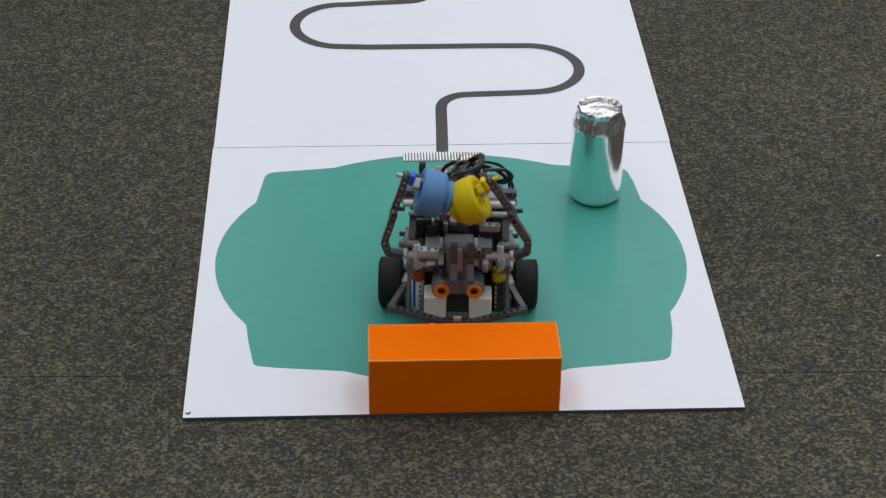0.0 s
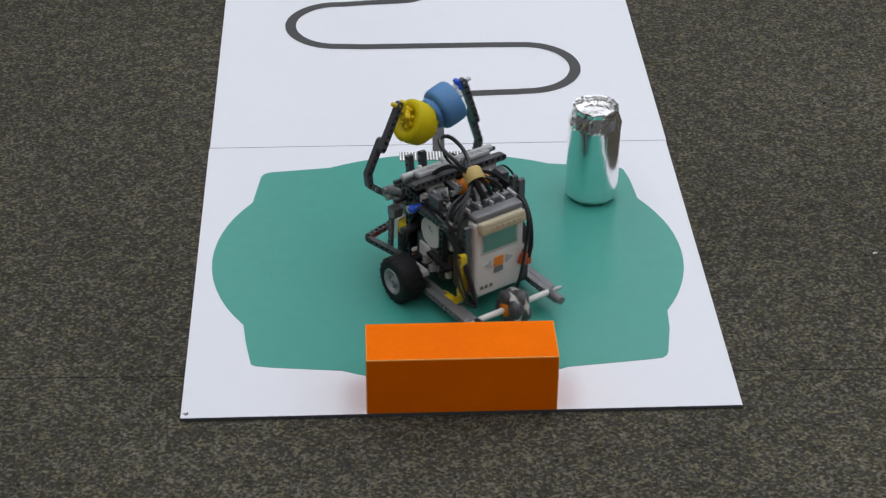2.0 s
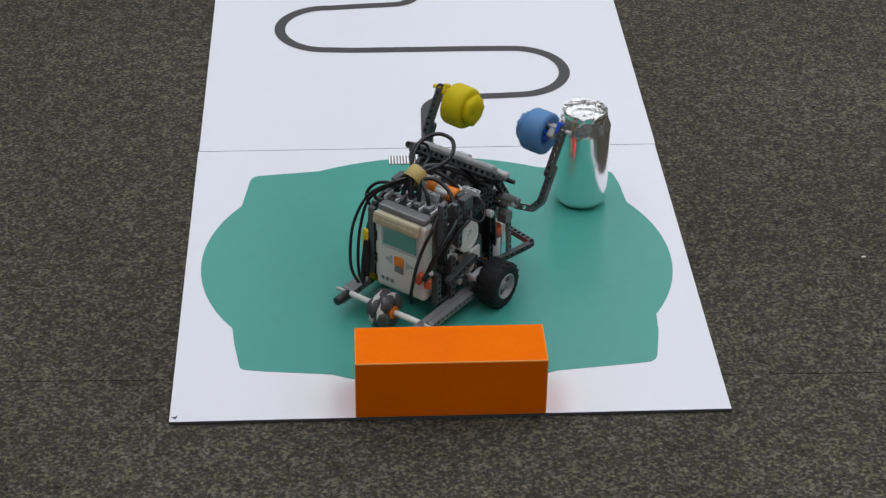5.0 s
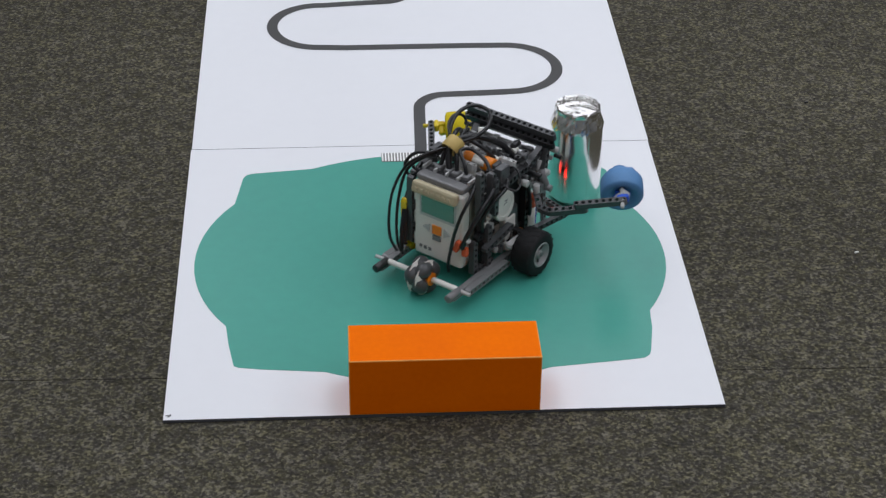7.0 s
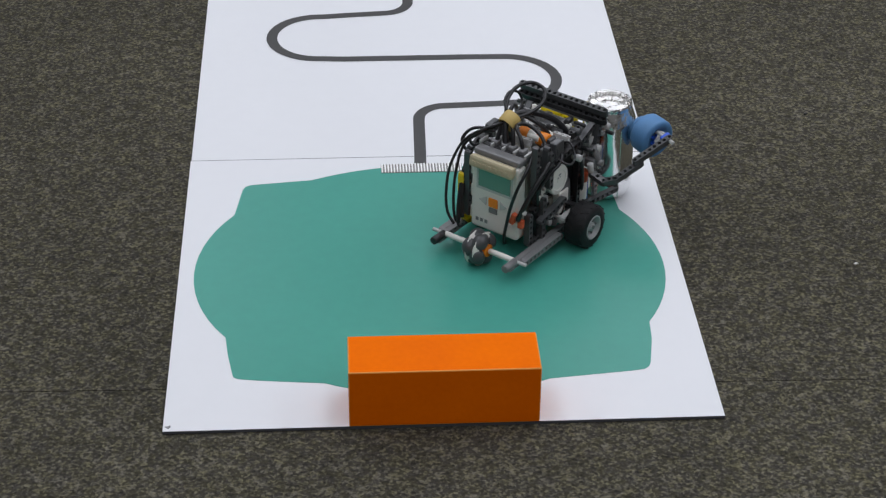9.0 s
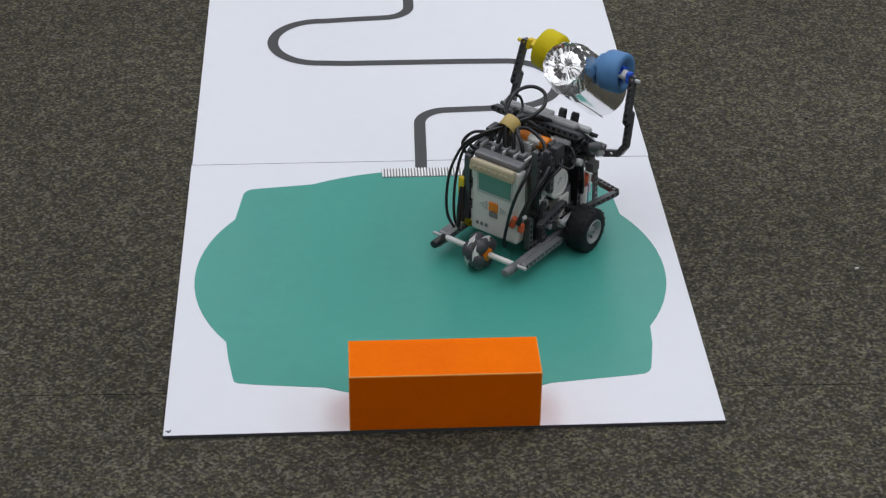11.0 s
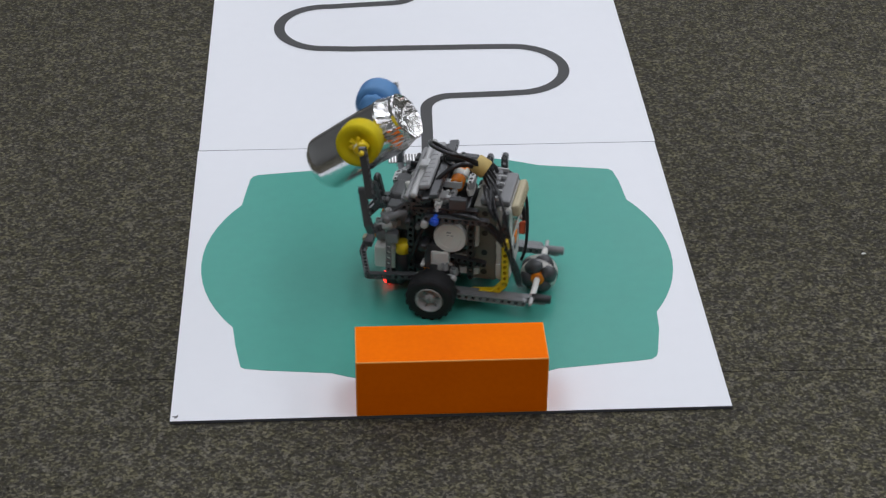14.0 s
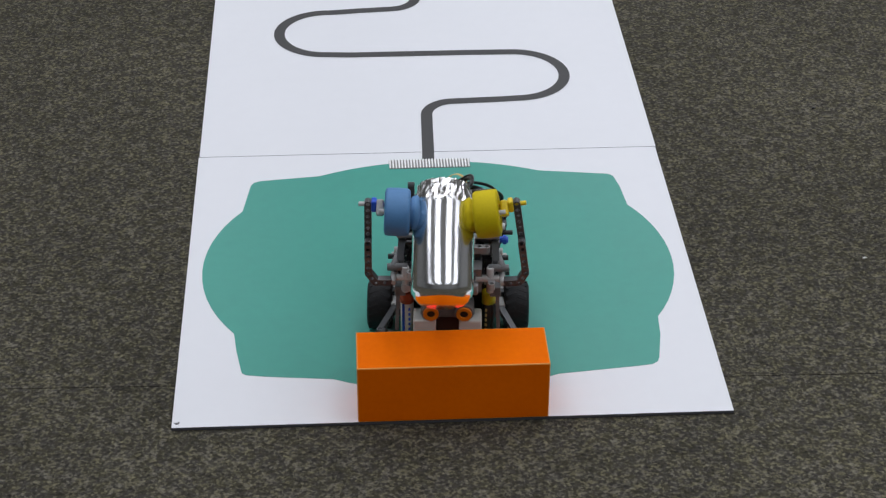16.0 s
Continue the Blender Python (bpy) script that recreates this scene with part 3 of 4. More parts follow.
    # Range sensor with two orange eyes.
    bm = bmesh.new()
    add_box(bm, (0, 60, 67), (30, 20, 18), None, 3)
    for s in (-1, 1):
        add_lathe(bm, (s * 18, 50, 68), (s * 18, 75, 68), ((0, 11), (0.9, 11.4), (1, 10), (1, 0)), 24)
    eyes = part("range_sensor", bm, MID_GREY, robot, "grey range sensor with two orange-ringed eyes")
    for s in (-1, 1):
        part("eye_ring", add_lathe(bmesh.new(), (s * 18, 74.6, 67.6), (s * 18, 77.4, 67.6), ((0, 8.6), (0.8, 8.6), (1, 7.8), (0.9, 4.6), (0.1, 4.4)), 24), ORANGE_PLASTIC, eyes)
        part("eye", add_lathe(bmesh.new(), (s * 18, 74.6, 67.6), (s * 18, 75.6, 67.6), ((0, 4.6), (1, 4.4), (1, 0)), 16), BLACK, eyes)
    # Lift motor upright in the middle of the front, and dark filler between the towers.
    bm = bmesh.new()
    add_box(bm, (0, 54, 96), (28, 16, 44), None, 3)
    add_box(bm, (0, 48, 112), (34, 22, 14), None, 3)
    lift = part("lift_motor", bm, MID_GREY, robot, "grey lift motor")
    part("rail", add_box(bmesh.new(), (0, 62.4, 100), (9, 2, 30), None, 0.6), LIGHT_GREY, lift)
    # Added filler: its dark colour stands for the shaded gaps inside the frame.
    block((0, 48, 40), (26, 30, 34), robot, BLACK, "core_block")
    block((0, 2, 66), (78, 58, 74), robot, BLACK, "core_block", bevel=3)
    block((0, -16, 108), (66, 34, 14), robot, DARK_GREY, "core_block", bevel=2)
    beam((-22, 93, 38), (22, 93, 38), robot, (0, 0, 1), DARK_GREY, "bumper_bar", width=6.5, thick=6.5)
    block((0, 89, 42), (22, 10, 7), robot, DARK_GREY, "front_clip")
    block((0, 95, 44), (9, 4, 5), robot, BEIGE, "lamp_clip")
    for y, z, colour in ((-8, 121, DARK_GREY), (10, 119, MID_GREY), (26, 117, DARK_GREY)):
        beam((-46, y, z), (46, y, z), robot, (0, 0, 1), colour, "cross_beam")
    # Loose-looking fittings on the upper deck.
    for (x, y, z), size, colour in (((34, -8, 130), (16, 10, 9), LIGHT_GREY), ((22, 8, 128), (20, 8, 8), MID_GREY), ((-30, -4, 129), (16, 12, 10), LIGHT_GREY),
                                    ((-24, 18, 127), (14, 10, 12), STEEL_GREY), ((40, 22, 124), (10, 14, 14), MID_GREY), ((-42, 24, 122), (12, 14, 14), MID_GREY),
                                    ((30, 34, 120), (12, 12, 16), BLACK), ((-30, 34, 120), (12, 12, 16), BLACK), ((0, 30, 124), (22, 12, 10), DARK_GREY),
                                    ((46, -22, 130), (10, 18, 26), DARK_GREY), ((-46, -24, 130), (8, 20, 20), DARK_GREY)):
        block((x, y, z), size, robot, colour, "fitting", Matrix.Rotation(radians((x * 7) % 24 - 12), 4, "Z"), 1.5)
    for (a, b, r, colour) in (((-40, 2, 131), (-18, 2, 131), 4, SHELL), ((20, -2, 136), (42, -6, 134), 3.8, SHELL), ((-60, 12, 108), (-48, 12, 108), 4.4, LIGHT_GREY),
                              ((60, 12, 108), (48, 12, 108), 4.4, LIGHT_GREY), ((48, 30, 112), (66, 30, 112), 3.0, BLACK), ((-48, 30, 112), (-66, 30, 112), 3.0, BLACK),
                              ((-68, 12, 82), (-46, 12, 82), 4.6, BLACK)):
        rod(a, b, r, robot, colour, "connector")
    cell = part("orange_cell", add_rod(bmesh.new(), (-10, -15, 134), (30, -15, 134), 8.5, 20), ORANGE_PLASTIC, robot, "orange and white striped cylinder on deck", smooth=True)
    part("white_band", add_rod(bmesh.new(), (4, -15, 134), (16, -15, 134), 8.9, 20), SHELL, cell, smooth=True)
    # Small pins, bushes and joints crowded on the deck, in the sides and round the front posts.
    rng = random.Random(21)
    paints = (LIGHT_GREY, MID_GREY, STEEL_GREY, BLACK, LIGHT_GREY, BLACK, SHELL, DARK_GREY)
    zones = ((64, (-44, 44), (-34, 42), (122, 138)), (14, (40, 47), (-40, 20), (30, 54)), (14, (-46, -40), (-40, 20), (30, 54)),
             (9, (18, 50), (46, 64), (84, 114)), (9, (-50, -18), (46, 64), (84, 114)))
    for count, xs, ys, zs in zones:
        for _ in range(count):
            at = Vector((rng.uniform(*xs), rng.uniform(*ys), rng.uniform(*zs)))
            paint, kind = rng.choice(paints), rng.random()
            if kind < 0.45:
                way = Vector(rng.choice(((1, 0, 0), (0, 1, 0), (1, 0, 0), (0, 0.3, 1)))).normalized() * rng.uniform(4, 9)
                rod(at - way, at + way, rng.choice((2.4, 3.0, 3.8)), robot, paint, "pin", 10)
            elif kind < 0.7:
                way = Vector(rng.choice(((1, 0, 0), (0, 1, 0), (0, 0, 1))))
                part("bush", add_lathe(bmesh.new(), at - way * 4, at + way * 4, ((0, 2.2), (0, 3.8), (0.3, 3.8), (0.36, 2.8), (0.64, 2.8), (0.7, 3.8), (1, 3.8), (1, 2.2)), 12), paint, robot)
            else:
                start = at - Vector((8, 0, 0)) if rng.random() < 0.5 else at - Vector((0, 8, 0))
                beam(start, 2 * at - start, robot, rng.choice(((0, 0, 1), (0, 0.2, 1))), paint, "short_beam")
    # Yellow bent beam at the left side, blue peg above the left motor, red cable clips.
    beam((-49, -43, 19), (-49, -68, 22), robot, (1, 0, 0), YELLOW, "yellow_beam", label="yellow bent beam")
    beam((-49, -68, 22), (-49, -80, 36), robot, (1, 0, 0), YELLOW, "yellow_beam", label="yellow bent beam")
    beam((-49, -80, 36), (-49, -80, 90), robot, (1, 0, 0), YELLOW, "yellow_beam", label="yellow bent beam")
    beam((-42, -78, 40), (-42, -78, 122), robot, (1, 0, 0), DARK_GREY, "upright_beam")
    beam((43, -72, 24), (43, -72, 62), robot, (1, 0, 0), DARK_GREY, "upright_beam")
    beam((43, -72, 24), (43, -40, 24), robot, (1, 0, 0), DARK_GREY, "side_beam")
    beam((43, -62, 100), (43, -62, 148), robot, (1, 0, 0), DARK_GREY, "upright_beam")
    beam((41, -54, 26), (41, -54, 112), robot, (1, 0, 0), BLACK, "upright_beam")
    beam((46, -44, 118), (47, -44, 142), robot, (1, 0, 0), DARK_GREY, "upright_beam")
    for z in (66, 112):
        beam((42, -62, z), (42, -36, z - 4), robot, (1, 0, 0), BLACK, "side_beam")
    block((42, -46, 98), (9, 14, 12), robot, MID_GREY, "grey_block")
    block((42, -50, 78), (8, 8, 7), robot, SHELL, "pale_block")
    block((43, -40, 70), (6, 9, 9), robot, STEEL_GREY, "grey_block")
    rod((40, -44, 88), (48, -44, 88), 3.4, robot, LIGHT_GREY, "pin")
    peg = rod((-46, 0, 116), (-66, 0, 116), 3.6, robot, BLUE, "blue_peg", label="bright blue axle peg")
    part("collar", add_rod(bmesh.new(), (-60, 0, 116), (-64, 0, 116), 5.2), BLUE, peg)
    block((31, -87, 62), (7, 7, 15), robot, RED_PLASTIC, "cable_clip", Matrix.Rotation(radians(20), 4, "Y"), 1.5, "red cable clip")
    block((40, -84, 56), (7, 7, 11), robot, RED_PLASTIC, "cable_clip", None, 1.5, "red cable clip")
    rod((38, -82, 70), (46, -86, 74), 3, robot, LIGHT_GREY, "pin")


def build_cables(robot):
    tube(((-2, -58, 136), (-8, -52, 152), (-10, -44, 162), (-6, -26, 165), (6, -6, 160), (20, 14, 146), (30, 22, 132)), 3.8, robot, label="black cable bundle")
    tube(((8, -58, 136), (2, -50, 154), (-6, -42, 162), (-2, -24, 162), (14, -12, 150), (24, -6, 138)), 2.6, robot)
    tube(((-16, -58, 136), (-16, -50, 150), (-14, -44, 160), (-18, -24, 168), (-26, -4, 158), (-34, 12, 138), (-38, 22, 124)), 2.8, robot)
    tube(((22, -58, 136), (16, -54, 150), (4, -46, 160), (10, -30, 156), (30, -30, 146), (44, -40, 132)), 2.4, robot)
    # Tall forward loop and smaller side loops.
    tube(((-12, -46, 162), (-22, -28, 178), (-25, -6, 185), (-16, 12, 187), (0, 16, 182), (8, 4, 172), (4, -16, 165), (-6, -34, 162)), 2.4, robot)
    tube(((-10, -42, 166), (-22, -34, 178), (-26, -18, 184), (-22, -4, 178), (-16, -6, 166), (-12, -26, 162)), 1.7, robot)
    tube(((-12, -46, 160), (-30, -62, 152), (-50, -76, 136), (-62, -86, 104), (-64, -92, 72), (-58, -98, 46), (-46, -100, 32)), 1.8, robot, label="long black cable")
    tube(((-14, -48, 158), (-34, -60, 146), (-54, -70, 126), (-58, -80, 96), (-56, -88, 66), (-50, -94, 40), (-40, -96, 28)), 1.8, robot)
    tube(((-20, -56, 150), (-42, -60, 142), (-52, -62, 130), (-40, -64, 126), (-24, -58, 136)), 2.2, robot)
    tube(((34, -52, 138), (40, -74, 126), (36, -88, 104), (30, -92, 80), (26, -93, 58), (22, -92, 38), (20, -88, 24)), 2.0, robot)
    tube(((44, -26, 132), (52, -48, 124), (50, -70, 106), (44, -84, 82), (38, -88, 62)), 3.0, robot, label="black cable bundle")
    tube(((40, -8, 130), (56, -26, 122), (54, -46, 112), (46, -58, 92), (44, -56, 70)), 2.2, robot)
    tube(((-26, -50, 148), (-50, -58, 144), (-60, -66, 130), (-50, -70, 120), (-38, -62, 128)), 2.0, robot)
    tube(((44, -6, 134), (58, -10, 138), (68, -16, 126), (68, -26, 120), (52, -30, 124)), 1.3, robot)
    tube(((-46, -10, 118), (-54, -40, 122), (-50, -66, 108), (-46, -84, 74), (-40, -92, 40)), 3.0, robot)
    tube(((-40, -16, 126), (-52, -46, 118), (-52, -70, 98), (-46, -90, 62), (-42, -97, 34)), 2.8, robot, label="black cable bundle")
    tube(((-36, 8, 118), (-50, 18, 90), (-50, 26, 64), (-46, 34, 44)), 2.2, robot)
    tube(((36, 4, 124), (54, 16, 108), (54, 26, 78), (48, 36, 50)), 2.6, robot)
    tube(((20, 10, 132), (34, 26, 130), (44, 36, 112), (40, 44, 88)), 2.4, robot)
    for x, z in ((-2, 138), (8, 138), (-16, 138), (22, 138)):
        block((x, -58, z - 2), (9, 11, 8), robot, MID_GREY, "plug", bevel=1.5)
    bm = bmesh.new()
    add_lathe(bm, (-9, -50, 158), (-7, -36, 166), ((0, 10.5), (0.1, 11.4), (0.9, 11.0), (1, 10.0)), 20)
    part("rubber_band", bm, BAND, robot, "tan rubber band round the cables", smooth=True)


def build_gripper_frame(robot):
    """The tilting head that carries both arms; made raised, about its own pivot."""
    root = part("lift_frame", add_rod(bmesh.new(), (-50, 22, 96), (50, 22, 96), 3.4), MID_GREY, robot, "tilting grey gripper frame")
    for s in (-1, 1):
        beam((s * 40, 22, 96), (s * 46, 8, 140), root, (1, 0, 0), DARK_GREY, "side_link")
        beam((s * 50, 12, 138), (s * 52, 44, 118), root, (1, 0, 0), DARK_GREY, "side_link")
        rod((s * 52, 30, 120), (s * 60, 54, 116), 4.4, root, MID_GREY, "hinge_post")
        rod((s * 44, 52, 116), (s * 66, 52, 116), 4.2, root, MID_GREY, "hinge_tube")
        beam((s * 9 - 4, 48, 106), (s * 9 - 4, 74, 108), root, (1, 0, 0), DARK_GREY, "finger_beam")
        beam((s * 9 - 4, 74, 108), (s * 9 - 4, 75, 134), root, (1, 0, 0), DARK_GREY, "finger_beam")
        beam((s * 9 - 4, 74, 108), (s * 9 - 4, 89, 96), root, (1, 0, 0), DARK_GREY, "finger_beam")
    bm = add_box(bmesh.new(), (0, 5, 148), (100, 13, 7), None, 2.6)
    for k in range(9):
        add_box(bm, (-40 + k * 10, 5, 151.6), (5.0, 7.0, 1.0), None, 0.4)
    part("cover_plate", bm, STEEL_GREY, root, "grey ribbed cover across the deck")
    rod((-62, 16, 145), (62, 16, 145), 4.2, root, LIGHT_GREY, "cross_tube")
    beam((-60, -8, 143), (60, -8, 143), root, (0, 1, 0), DARK_GREY, "cross_beam", thick=9)
    beam((-60, 2, 138), (60, 2, 138), root, (0, 1, 0), BLACK, "cross_beam")
    rod((-56, 26, 139), (56, 26, 139), 3.2, root, STEEL_GREY, "cross_tube")
    for s in (-1, 1):
        part("end_pin", add_rod(bmesh.new(), (s * 60, 20, 140), (s * 70, 20, 140), 2.6), BLACK, root)
    block((0, 14, 150), (16, 12, 6), root, LIGHT_GREY, "cover_plate", bevel=1.5)
    for x in (-22, 6, 26):
        block((x, 26, 134), (9, 16, 9), root, LIGHT_GREY, "cross_joint", Matrix.Rotation(radians(-24), 4, "X"), 1.5)
    for ob in (root, *root.children):
        ob.data.transform(Matrix.Translation(-PIVOT))
    return root


def build_arm(robot, which):
    """A bent arm with a rubber-skinned roller at its end; made raised and gripping, about its hinge."""
    s = 1 if which == "right" else -1
    skin, peg = (BLUE_RUBBER, BLUE) if s > 0 else (YELLOW_RUBBER, YELLOW)
    bm = bmesh.new()
    add_beam(bm, (s * 60, 62, 114), (s * 78, 67, 117), (0, 1, 0))
    add_beam(bm, (s * 78, 67, 117), (s * 86, 67, 129), (0, 1, 0))
    add_beam(bm, (s * 86, 67, 129), (s * 87, 67, 170), (0, 1, 0))
    arm = part("gripper_arm", bm, DARK_GREY, robot, "bent dark grey gripper arm with a %s roller" % ("blue" if s > 0 else "yellow"))
    beam((s * 87, 59, 162), (s * 88, 59, 217), arm, (0, 1, 0), DARK_GREY, "upper_beam")
    rod((s * 58, 48, 116), (s * 60, 66, 114), 4.0, arm, LIGHT_GREY, "hinge_pin")
    rod((s * 98, 59, 215), (s * 66, 59, 215), 2.5, arm, LIGHT_GREY if s > 0 else YELLOW, "roller_axle")
    part("peg", add_box(bmesh.new(), (s * 81.5, 61, 216), (6, 10, 14), None, 2), peg, arm)
    block((s * 75, 63, 211), (8, 11, 17), arm, LIGHT_GREY if s > 0 else YELLOW, "offset_block", bevel=2)
    centre = Vector((0, 67.5, 206.5))
    a, b = (s * 70, centre.y, centre.z), (s * 43, centre.y, centre.z)
    bm = bmesh.new()
    add_lathe(bm, a, b, ((0.16, 0), (0.16, 13), (0.02, 16), (0.0, 20.5), (0.04, 24.2), (0.12, 25.2), (0.5, 25.4), (0.86, 25.0), (0.97, 23.4), (1.0, 18.5), (1.0, 0)), 40)
    part("roller", bm, skin, arm, "%s rubber-skinned roller" % ("blue" if s > 0 else "yellow"), smooth=True)
    rng = random.Random(7 + s)
    bm = bmesh.new()
    add_lathe(bm, (s * 44.5, centre.y, centre.z), (s * 33, centre.y, centre.z), ((0, 18), (0.12, 15.2), (0.4, 18.6), (0.7, 18.0), (0.92, 15), (1, 9), (1, 0)), 22)
    for v in bm.verts:
        v.co += Vector((rng.uniform(-1, 1), rng.uniform(-1.6, 1.6), rng.uniform(-1.6, 1.6))) / 1000
    part("slack_skin", bm, skin, arm, smooth=True)
    rod((s * 76, centre.y, centre.z), (s * 60, centre.y, centre.z), 2.6, arm, LIGHT_GREY, "roller_pin")
    bm = bmesh.new()
    for k in range(3):
        add_box(bm, (s * 67, centre.y, centre.z), (5, 20, 4.2), Matrix.Rotation(k * math.pi / 3, 4, "X"), 1)
    part("roller_hub", bm, peg, arm)
    swinging = [ob for ob in arm.children if ob.name.split(".")[0] in ("roller", "slack_skin", "roller_pin", "roller_hub", "offset_block")]
    axle = Vector((0, 0.059, 0.215))
    for ob in (arm, *arm.children):
        ob.data.transform(Matrix.Translation(-axle if ob in swinging else -HINGE[which]))
    for ob in swinging:
        ob.location = axle - HINGE[which]
    return arm, [(ob, axle - HINGE[which]) for ob in swinging]


def build_robot():
    robot = group_root("gripper_robot", "two-wheeled robot of grey plastic beams with black cables", "robot")
    wheels = [build_wheel(robot, s) for s in (-1, 1)]
    build_caster(robot)
    build_controller(robot)
    build_chassis(robot)
    build_cables(robot)
    head = build_gripper_frame(robot)
    arms, swinging = {}, {}
    for which in ("right", "left"):
        arms[which], swinging[which] = build_arm(robot, which)
    return robot, wheels, head, arms, swinging


def build_crumb(x, y, paint, label):
    bm = bmesh.new()
    add_box(bm, (0, 0, 1.2), (4.2, 2.6, 2.4), Matrix.Rotation(radians(25), 4, "Z"), 0.9)
    add_box(bm, (2.4, 1.2, 0.8), (3.0, 1.6, 1.6), Matrix.Rotation(radians(-40), 4, "Z"), 0.5)
    ob = part("crumb", bm, paint)
    ob.matrix_world = pose(x, y, FLOOR_Z)
    tagged(ob, label, "crumb")


build_hall()
build_course()
build_crumb(0.8337, 0.6696, BLACK, "tiny black crumb lying on the carpet")
build_crumb(0.8130, 0.2936, SHELL, "tiny pale crumb lying on the carpet")
build_block()
can = build_can()
robot, wheels, lift_head, arms, swinging = build_robot()

# ---- what moves ----
# Robot: seconds, place on the board, the way it faces (degrees from x).
DRIVE = [
    (0, 0.3020, 0.2060, 266.5), (0.1, 0.3025, 0.2237, 266.7), (0.2, 0.3035, 0.2413, 266.8), (0.3, 0.3040, 0.2525, 266.0), (0.4, 0.3033, 0.2568, 257.8),
    (0.5, 0.3015, 0.2565, 245.0), (0.7, 0.3018, 0.2576, 214.4), (1, 0.3045, 0.2595, 188.3), (1.2, 0.3033, 0.2603, 178.8), (1.5, 0.3040, 0.2585, 161.6),
    (1.8, 0.3059, 0.2553, 139.7), (2, 0.3060, 0.2567, 122.2), (2.2, 0.3057, 0.2571, 108.1), (2.5, 0.3040, 0.2560, 87.7), (2.8, 0.3025, 0.2586, 68.1),
    (3, 0.3028, 0.2585, 52.6), (3.3, 0.3035, 0.2561, 34.0), (3.5, 0.3038, 0.2570, 21.8), (3.7, 0.3039, 0.2592, 25.7), (4, 0.3027, 0.2563, 48.0),
    (4.2, 0.3028, 0.2570, 51.0), (6.2, 0.3031, 0.2578, 51.4), (6.5, 0.3150, 0.2703, 51.3), (7, 0.3571, 0.3153, 50.4), (7.5, 0.3924, 0.3554, 49.6),
    (7.9, 0.4295, 0.3948, 48.7), (8.1, 0.4316, 0.3977, 49.0), (8.5, 0.4297, 0.3976, 50.7), (9.2, 0.4294, 0.3973, 50.3), (11, 0.4293, 0.3984, 50.1),
    (11.2, 0.4253, 0.3946, 50.1), (11.5, 0.4058, 0.3758, 48.6), (12, 0.3652, 0.3286, 50.4), (12.5, 0.3297, 0.2879, 49.4), (12.8, 0.3081, 0.2672, 49.2),
    (13, 0.3012, 0.2630, 50.3), (13.2, 0.3009, 0.2590, 72.7), (13.5, 0.3014, 0.2580, 107.5), (13.8, 0.3061, 0.2585, 142.1), (14, 0.3045, 0.2598, 165.7),
    (14.5, 0.3065, 0.2575, 225.8), (14.8, 0.3047, 0.2498, 263.1), (15, 0.3045, 0.2360, 269.5), (15.2, 0.3043, 0.2000, 268.7), (15.35, 0.3036, 0.1730, 267.8),
    (15.5, 0.3030, 0.1620, 267.2), (15.7, 0.3031, 0.1650, 266.4), (16, 0.3030, 0.1745, 266.0),
]
# Gripper: seconds, how far the head is tilted down, spread of the right and left arm, how far both are drawn in,
# swing of the rollers about their axles, further tilt of the right and left arm, rise of the right arm (degrees, metres).
GRIP = [
    (0.0, 6, -17, -31, 0.006, -42, 0, 0, 0), (4.3, 6, -17, -31, 0.006, -42, 0, 0, 0), (4.9, 22, -2, -8, 0.006, -26, 0, 2, 0.002), (5.5, 55, 28, 26, 0.012, 10, -1, 5, 0.007),
    (6.0, 73, 57, 36, 0.021, 40, -2, 7, 0.015), (8.55, 73, 57, 36, 0.021, 40, -2, 7, 0.015), (8.8, 73, 26, 4, 0.017, 40, -1, 7, 0.009), (9.0, 73, 17, -2, 0.016, 40, 0, 7, 0.006), (9.2, 73, 11, -6, 0.012, 40, 0, 6, 0.004),
    (9.5, 73, -2, -9, 0.010, 40, 0, 4, 0.002), (10.1, 53, -2, -9, 0.009, 42, 0, 2, 0.001), (10.7, 25, -2, -9, 0.009, 44, 0, 0, 0), (11.15, 8, -2, -9, 0.009, 46, 0, 0, 0),
    (13.0, 9, -2, -9, 0.009, 46, 0, 0, 0), (14.0, 10, -2, -9, 0.009, 46, 0, 0, 0), (14.9, 9, -2, -9, 0.009, 46, 0, 0, 0), (16.0, 6, -2, -9, 0.009, 46, 0, 0, 0),
]
# Can on the board: seconds and place, until the arms lift it.
CAN_STANDS = [(0.0, 0.4853, 0.4335), (7.35, 0.4853, 0.4335), (7.5, 0.4905, 0.4374), (7.95, 0.5330, 0.4640), (8.5, 0.5345, 0.4700), (8.8, 0.5335, 0.4715), (9.0, 0.5310, 0.4745), (9.2, 0.5240, 0.4840)]
HELD_BASE, HELD_TILT = (0.005, 0.147, 0.1315), 52.5


def between(rows, t):
    for p, q in zip(rows, rows[1:]):
        if p[0] <= t <= q[0]:
            s = (t - p[0]) / (q[0] - p[0])
            return [a + (b - a) * s for a, b in zip(p[1:], q[1:])]
    return list(rows[-1][1:])


def robot_pose(t):
    x, y, way = between(DRIVE, t)
    return pose(x, y, 0, 0, 0, way - 90)


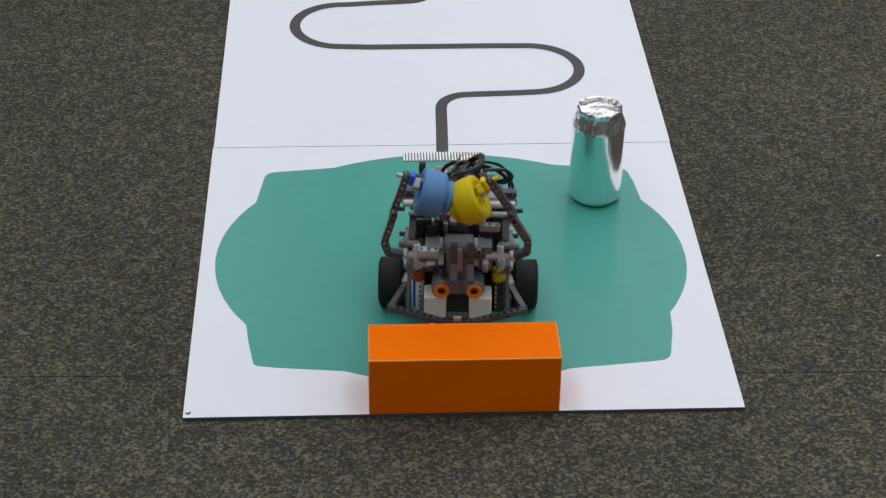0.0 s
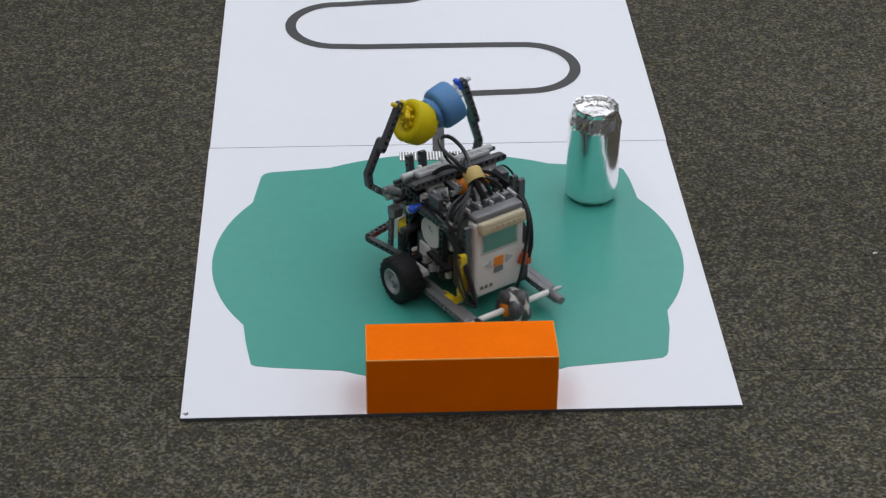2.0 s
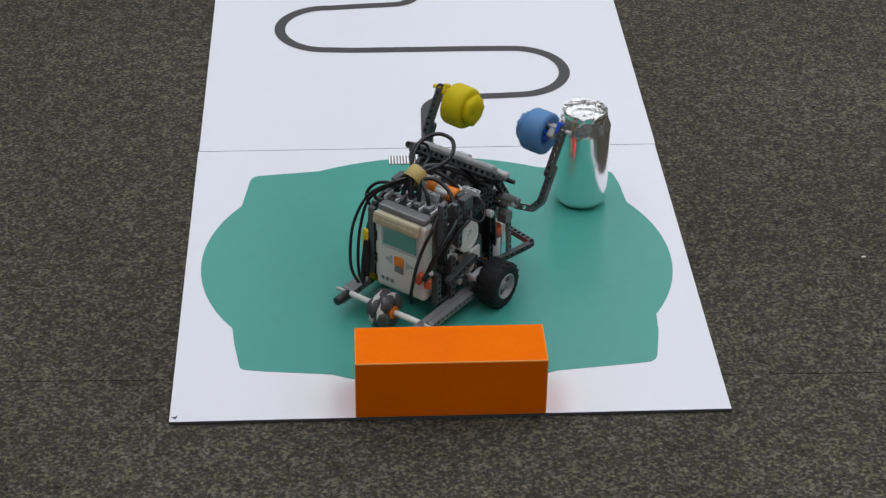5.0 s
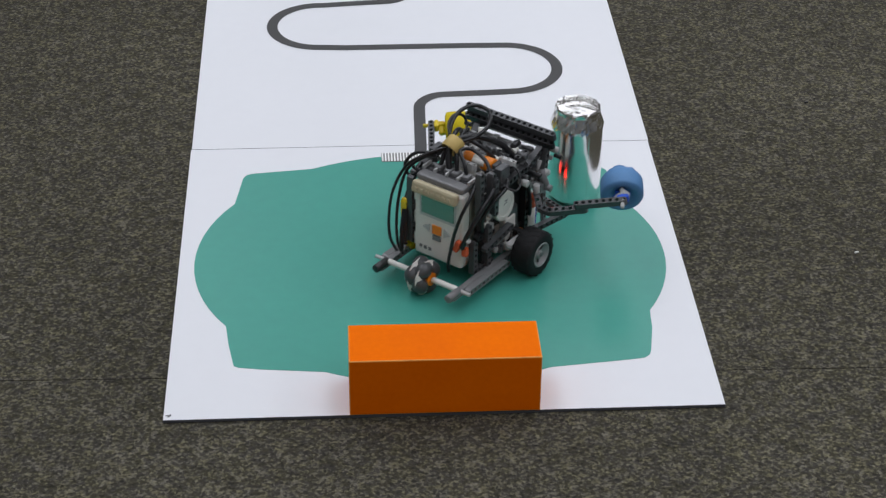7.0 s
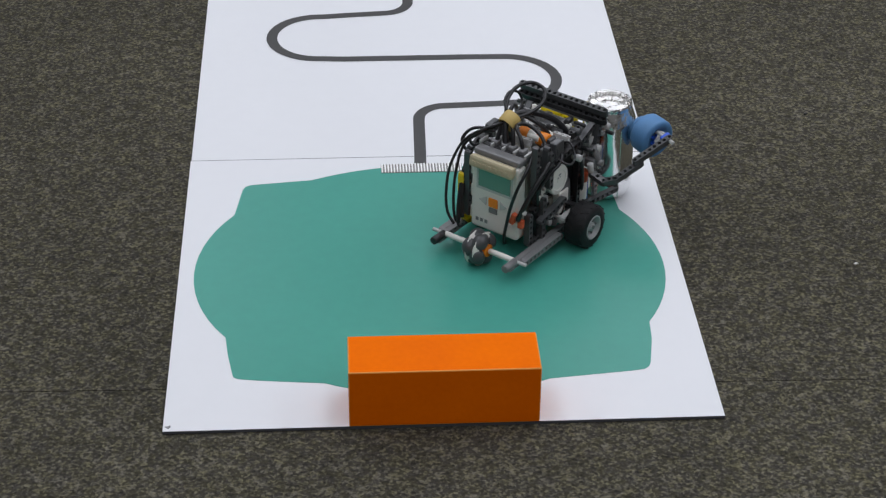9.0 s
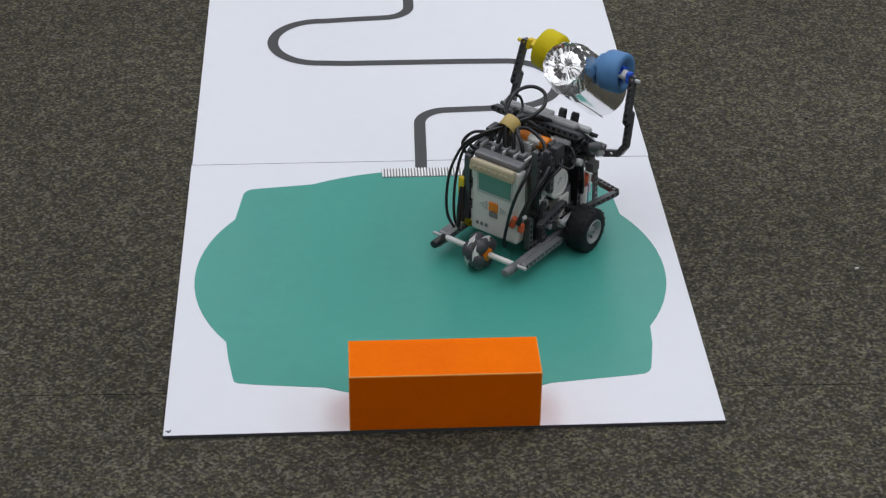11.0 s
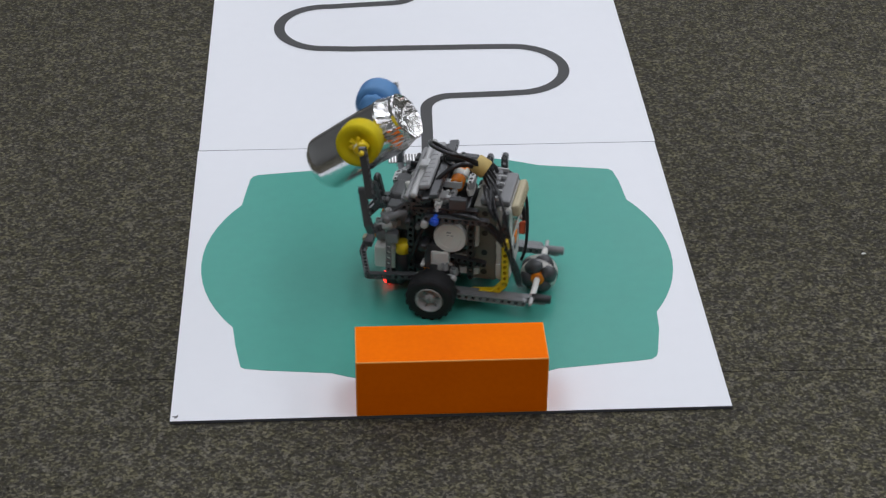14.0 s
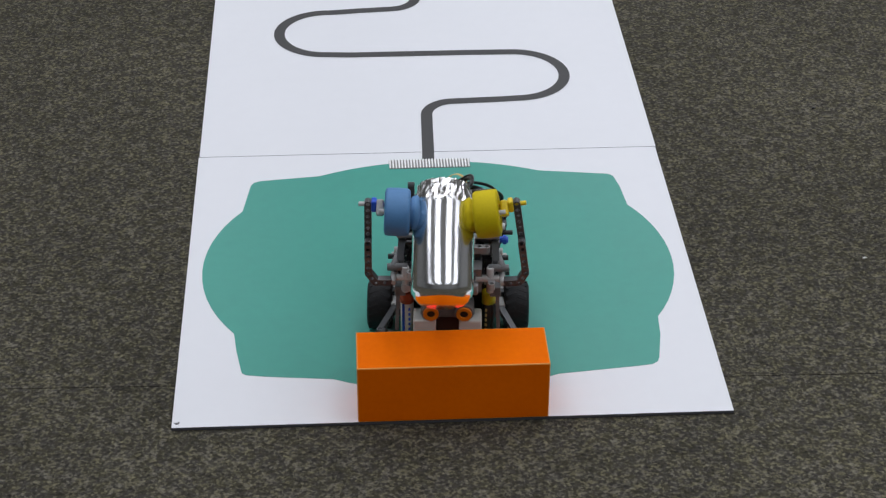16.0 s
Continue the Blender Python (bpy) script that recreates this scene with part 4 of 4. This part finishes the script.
def motions():
    walk(robot, [(t, pose(x, y, 0, 0, 0, way - 90)) for t, x, y, way in DRIVE])
    # Wheels roll by the way that each one covers.
    for wheel, sign in zip(wheels, (-1, 1)):
        rows, roll, last = [], 0.0, None
        for k in range(161):
            t = k / 10
            x, y, way = between(DRIVE, t)
            if last:
                ahead = (x - last[0]) * math.cos(radians(way)) + (y - last[1]) * math.sin(radians(way))
                roll += (ahead + sign * 0.0768 * radians(way - last[2])) / HUB_Z
            last = (x, y, way)
            rows.append((t, pose(sign * 0.0768, 0, HUB_Z, -math.degrees(roll))))
        walk(wheel, rows)
    tilt_of = lambda down: Matrix.Translation(PIVOT) @ pose(0, 0, 0, -down)
    walk(lift_head, [(t, tilt_of(down)) for t, down, *_ in GRIP])
    for at, (which, sign) in enumerate((("right", 1), ("left", -1))):
        rise = lambda row: Matrix.Translation((0, 0, row[8] if sign > 0 else 0))
        walk(arms[which], [(row[0], rise(row) @ tilt_of(row[1] + row[6 + at]) @ Matrix.Translation(HINGE[which] - PIVOT) @ pose(0, 0, -row[4], 0, sign * row[2 + at], 0)) for row in GRIP])
        for ob, axle in swinging[which]:
            walk(ob, [(row[0], pose(*axle, row[5])) for row in GRIP])
    # The can stands, is pushed and drawn in, then swings up with the arms and rides along.
    rows = [(t, pose(x, y, 0.0006)) for t, x, y in CAN_STANDS]
    stand = robot_pose(9.2).inverted() @ Vector((*CAN_STANDS[-1][1:], 0))
    rows.append((9.55, robot_pose(9.55) @ pose(stand.x * 0.4, stand.y - 0.006, 0.0006)))
    start, end = Vector((stand.y - 0.006, 0.0006)), Vector(HELD_BASE[1:])
    for k in range(1, 9):
        t, s = 9.55 + 1.6 * k / 8, k / 8
        s = s * s * (3 - 2 * s)
        y = start.x + (end.x - start.x) * s + 0.030 * math.sin(math.pi * s)
        z = start.y + (end.y - start.y) * s
        rows.append((t, robot_pose(t) @ pose(stand.x * 0.4 * (1 - s) + HELD_BASE[0] * s, y, z, HELD_TILT * s)))
    k = 112
    while k <= 160:
        rows.append((k / 10, robot_pose(k / 10) @ pose(*HELD_BASE, HELD_TILT)))
        k += 1
    walk(can, rows)


motions()
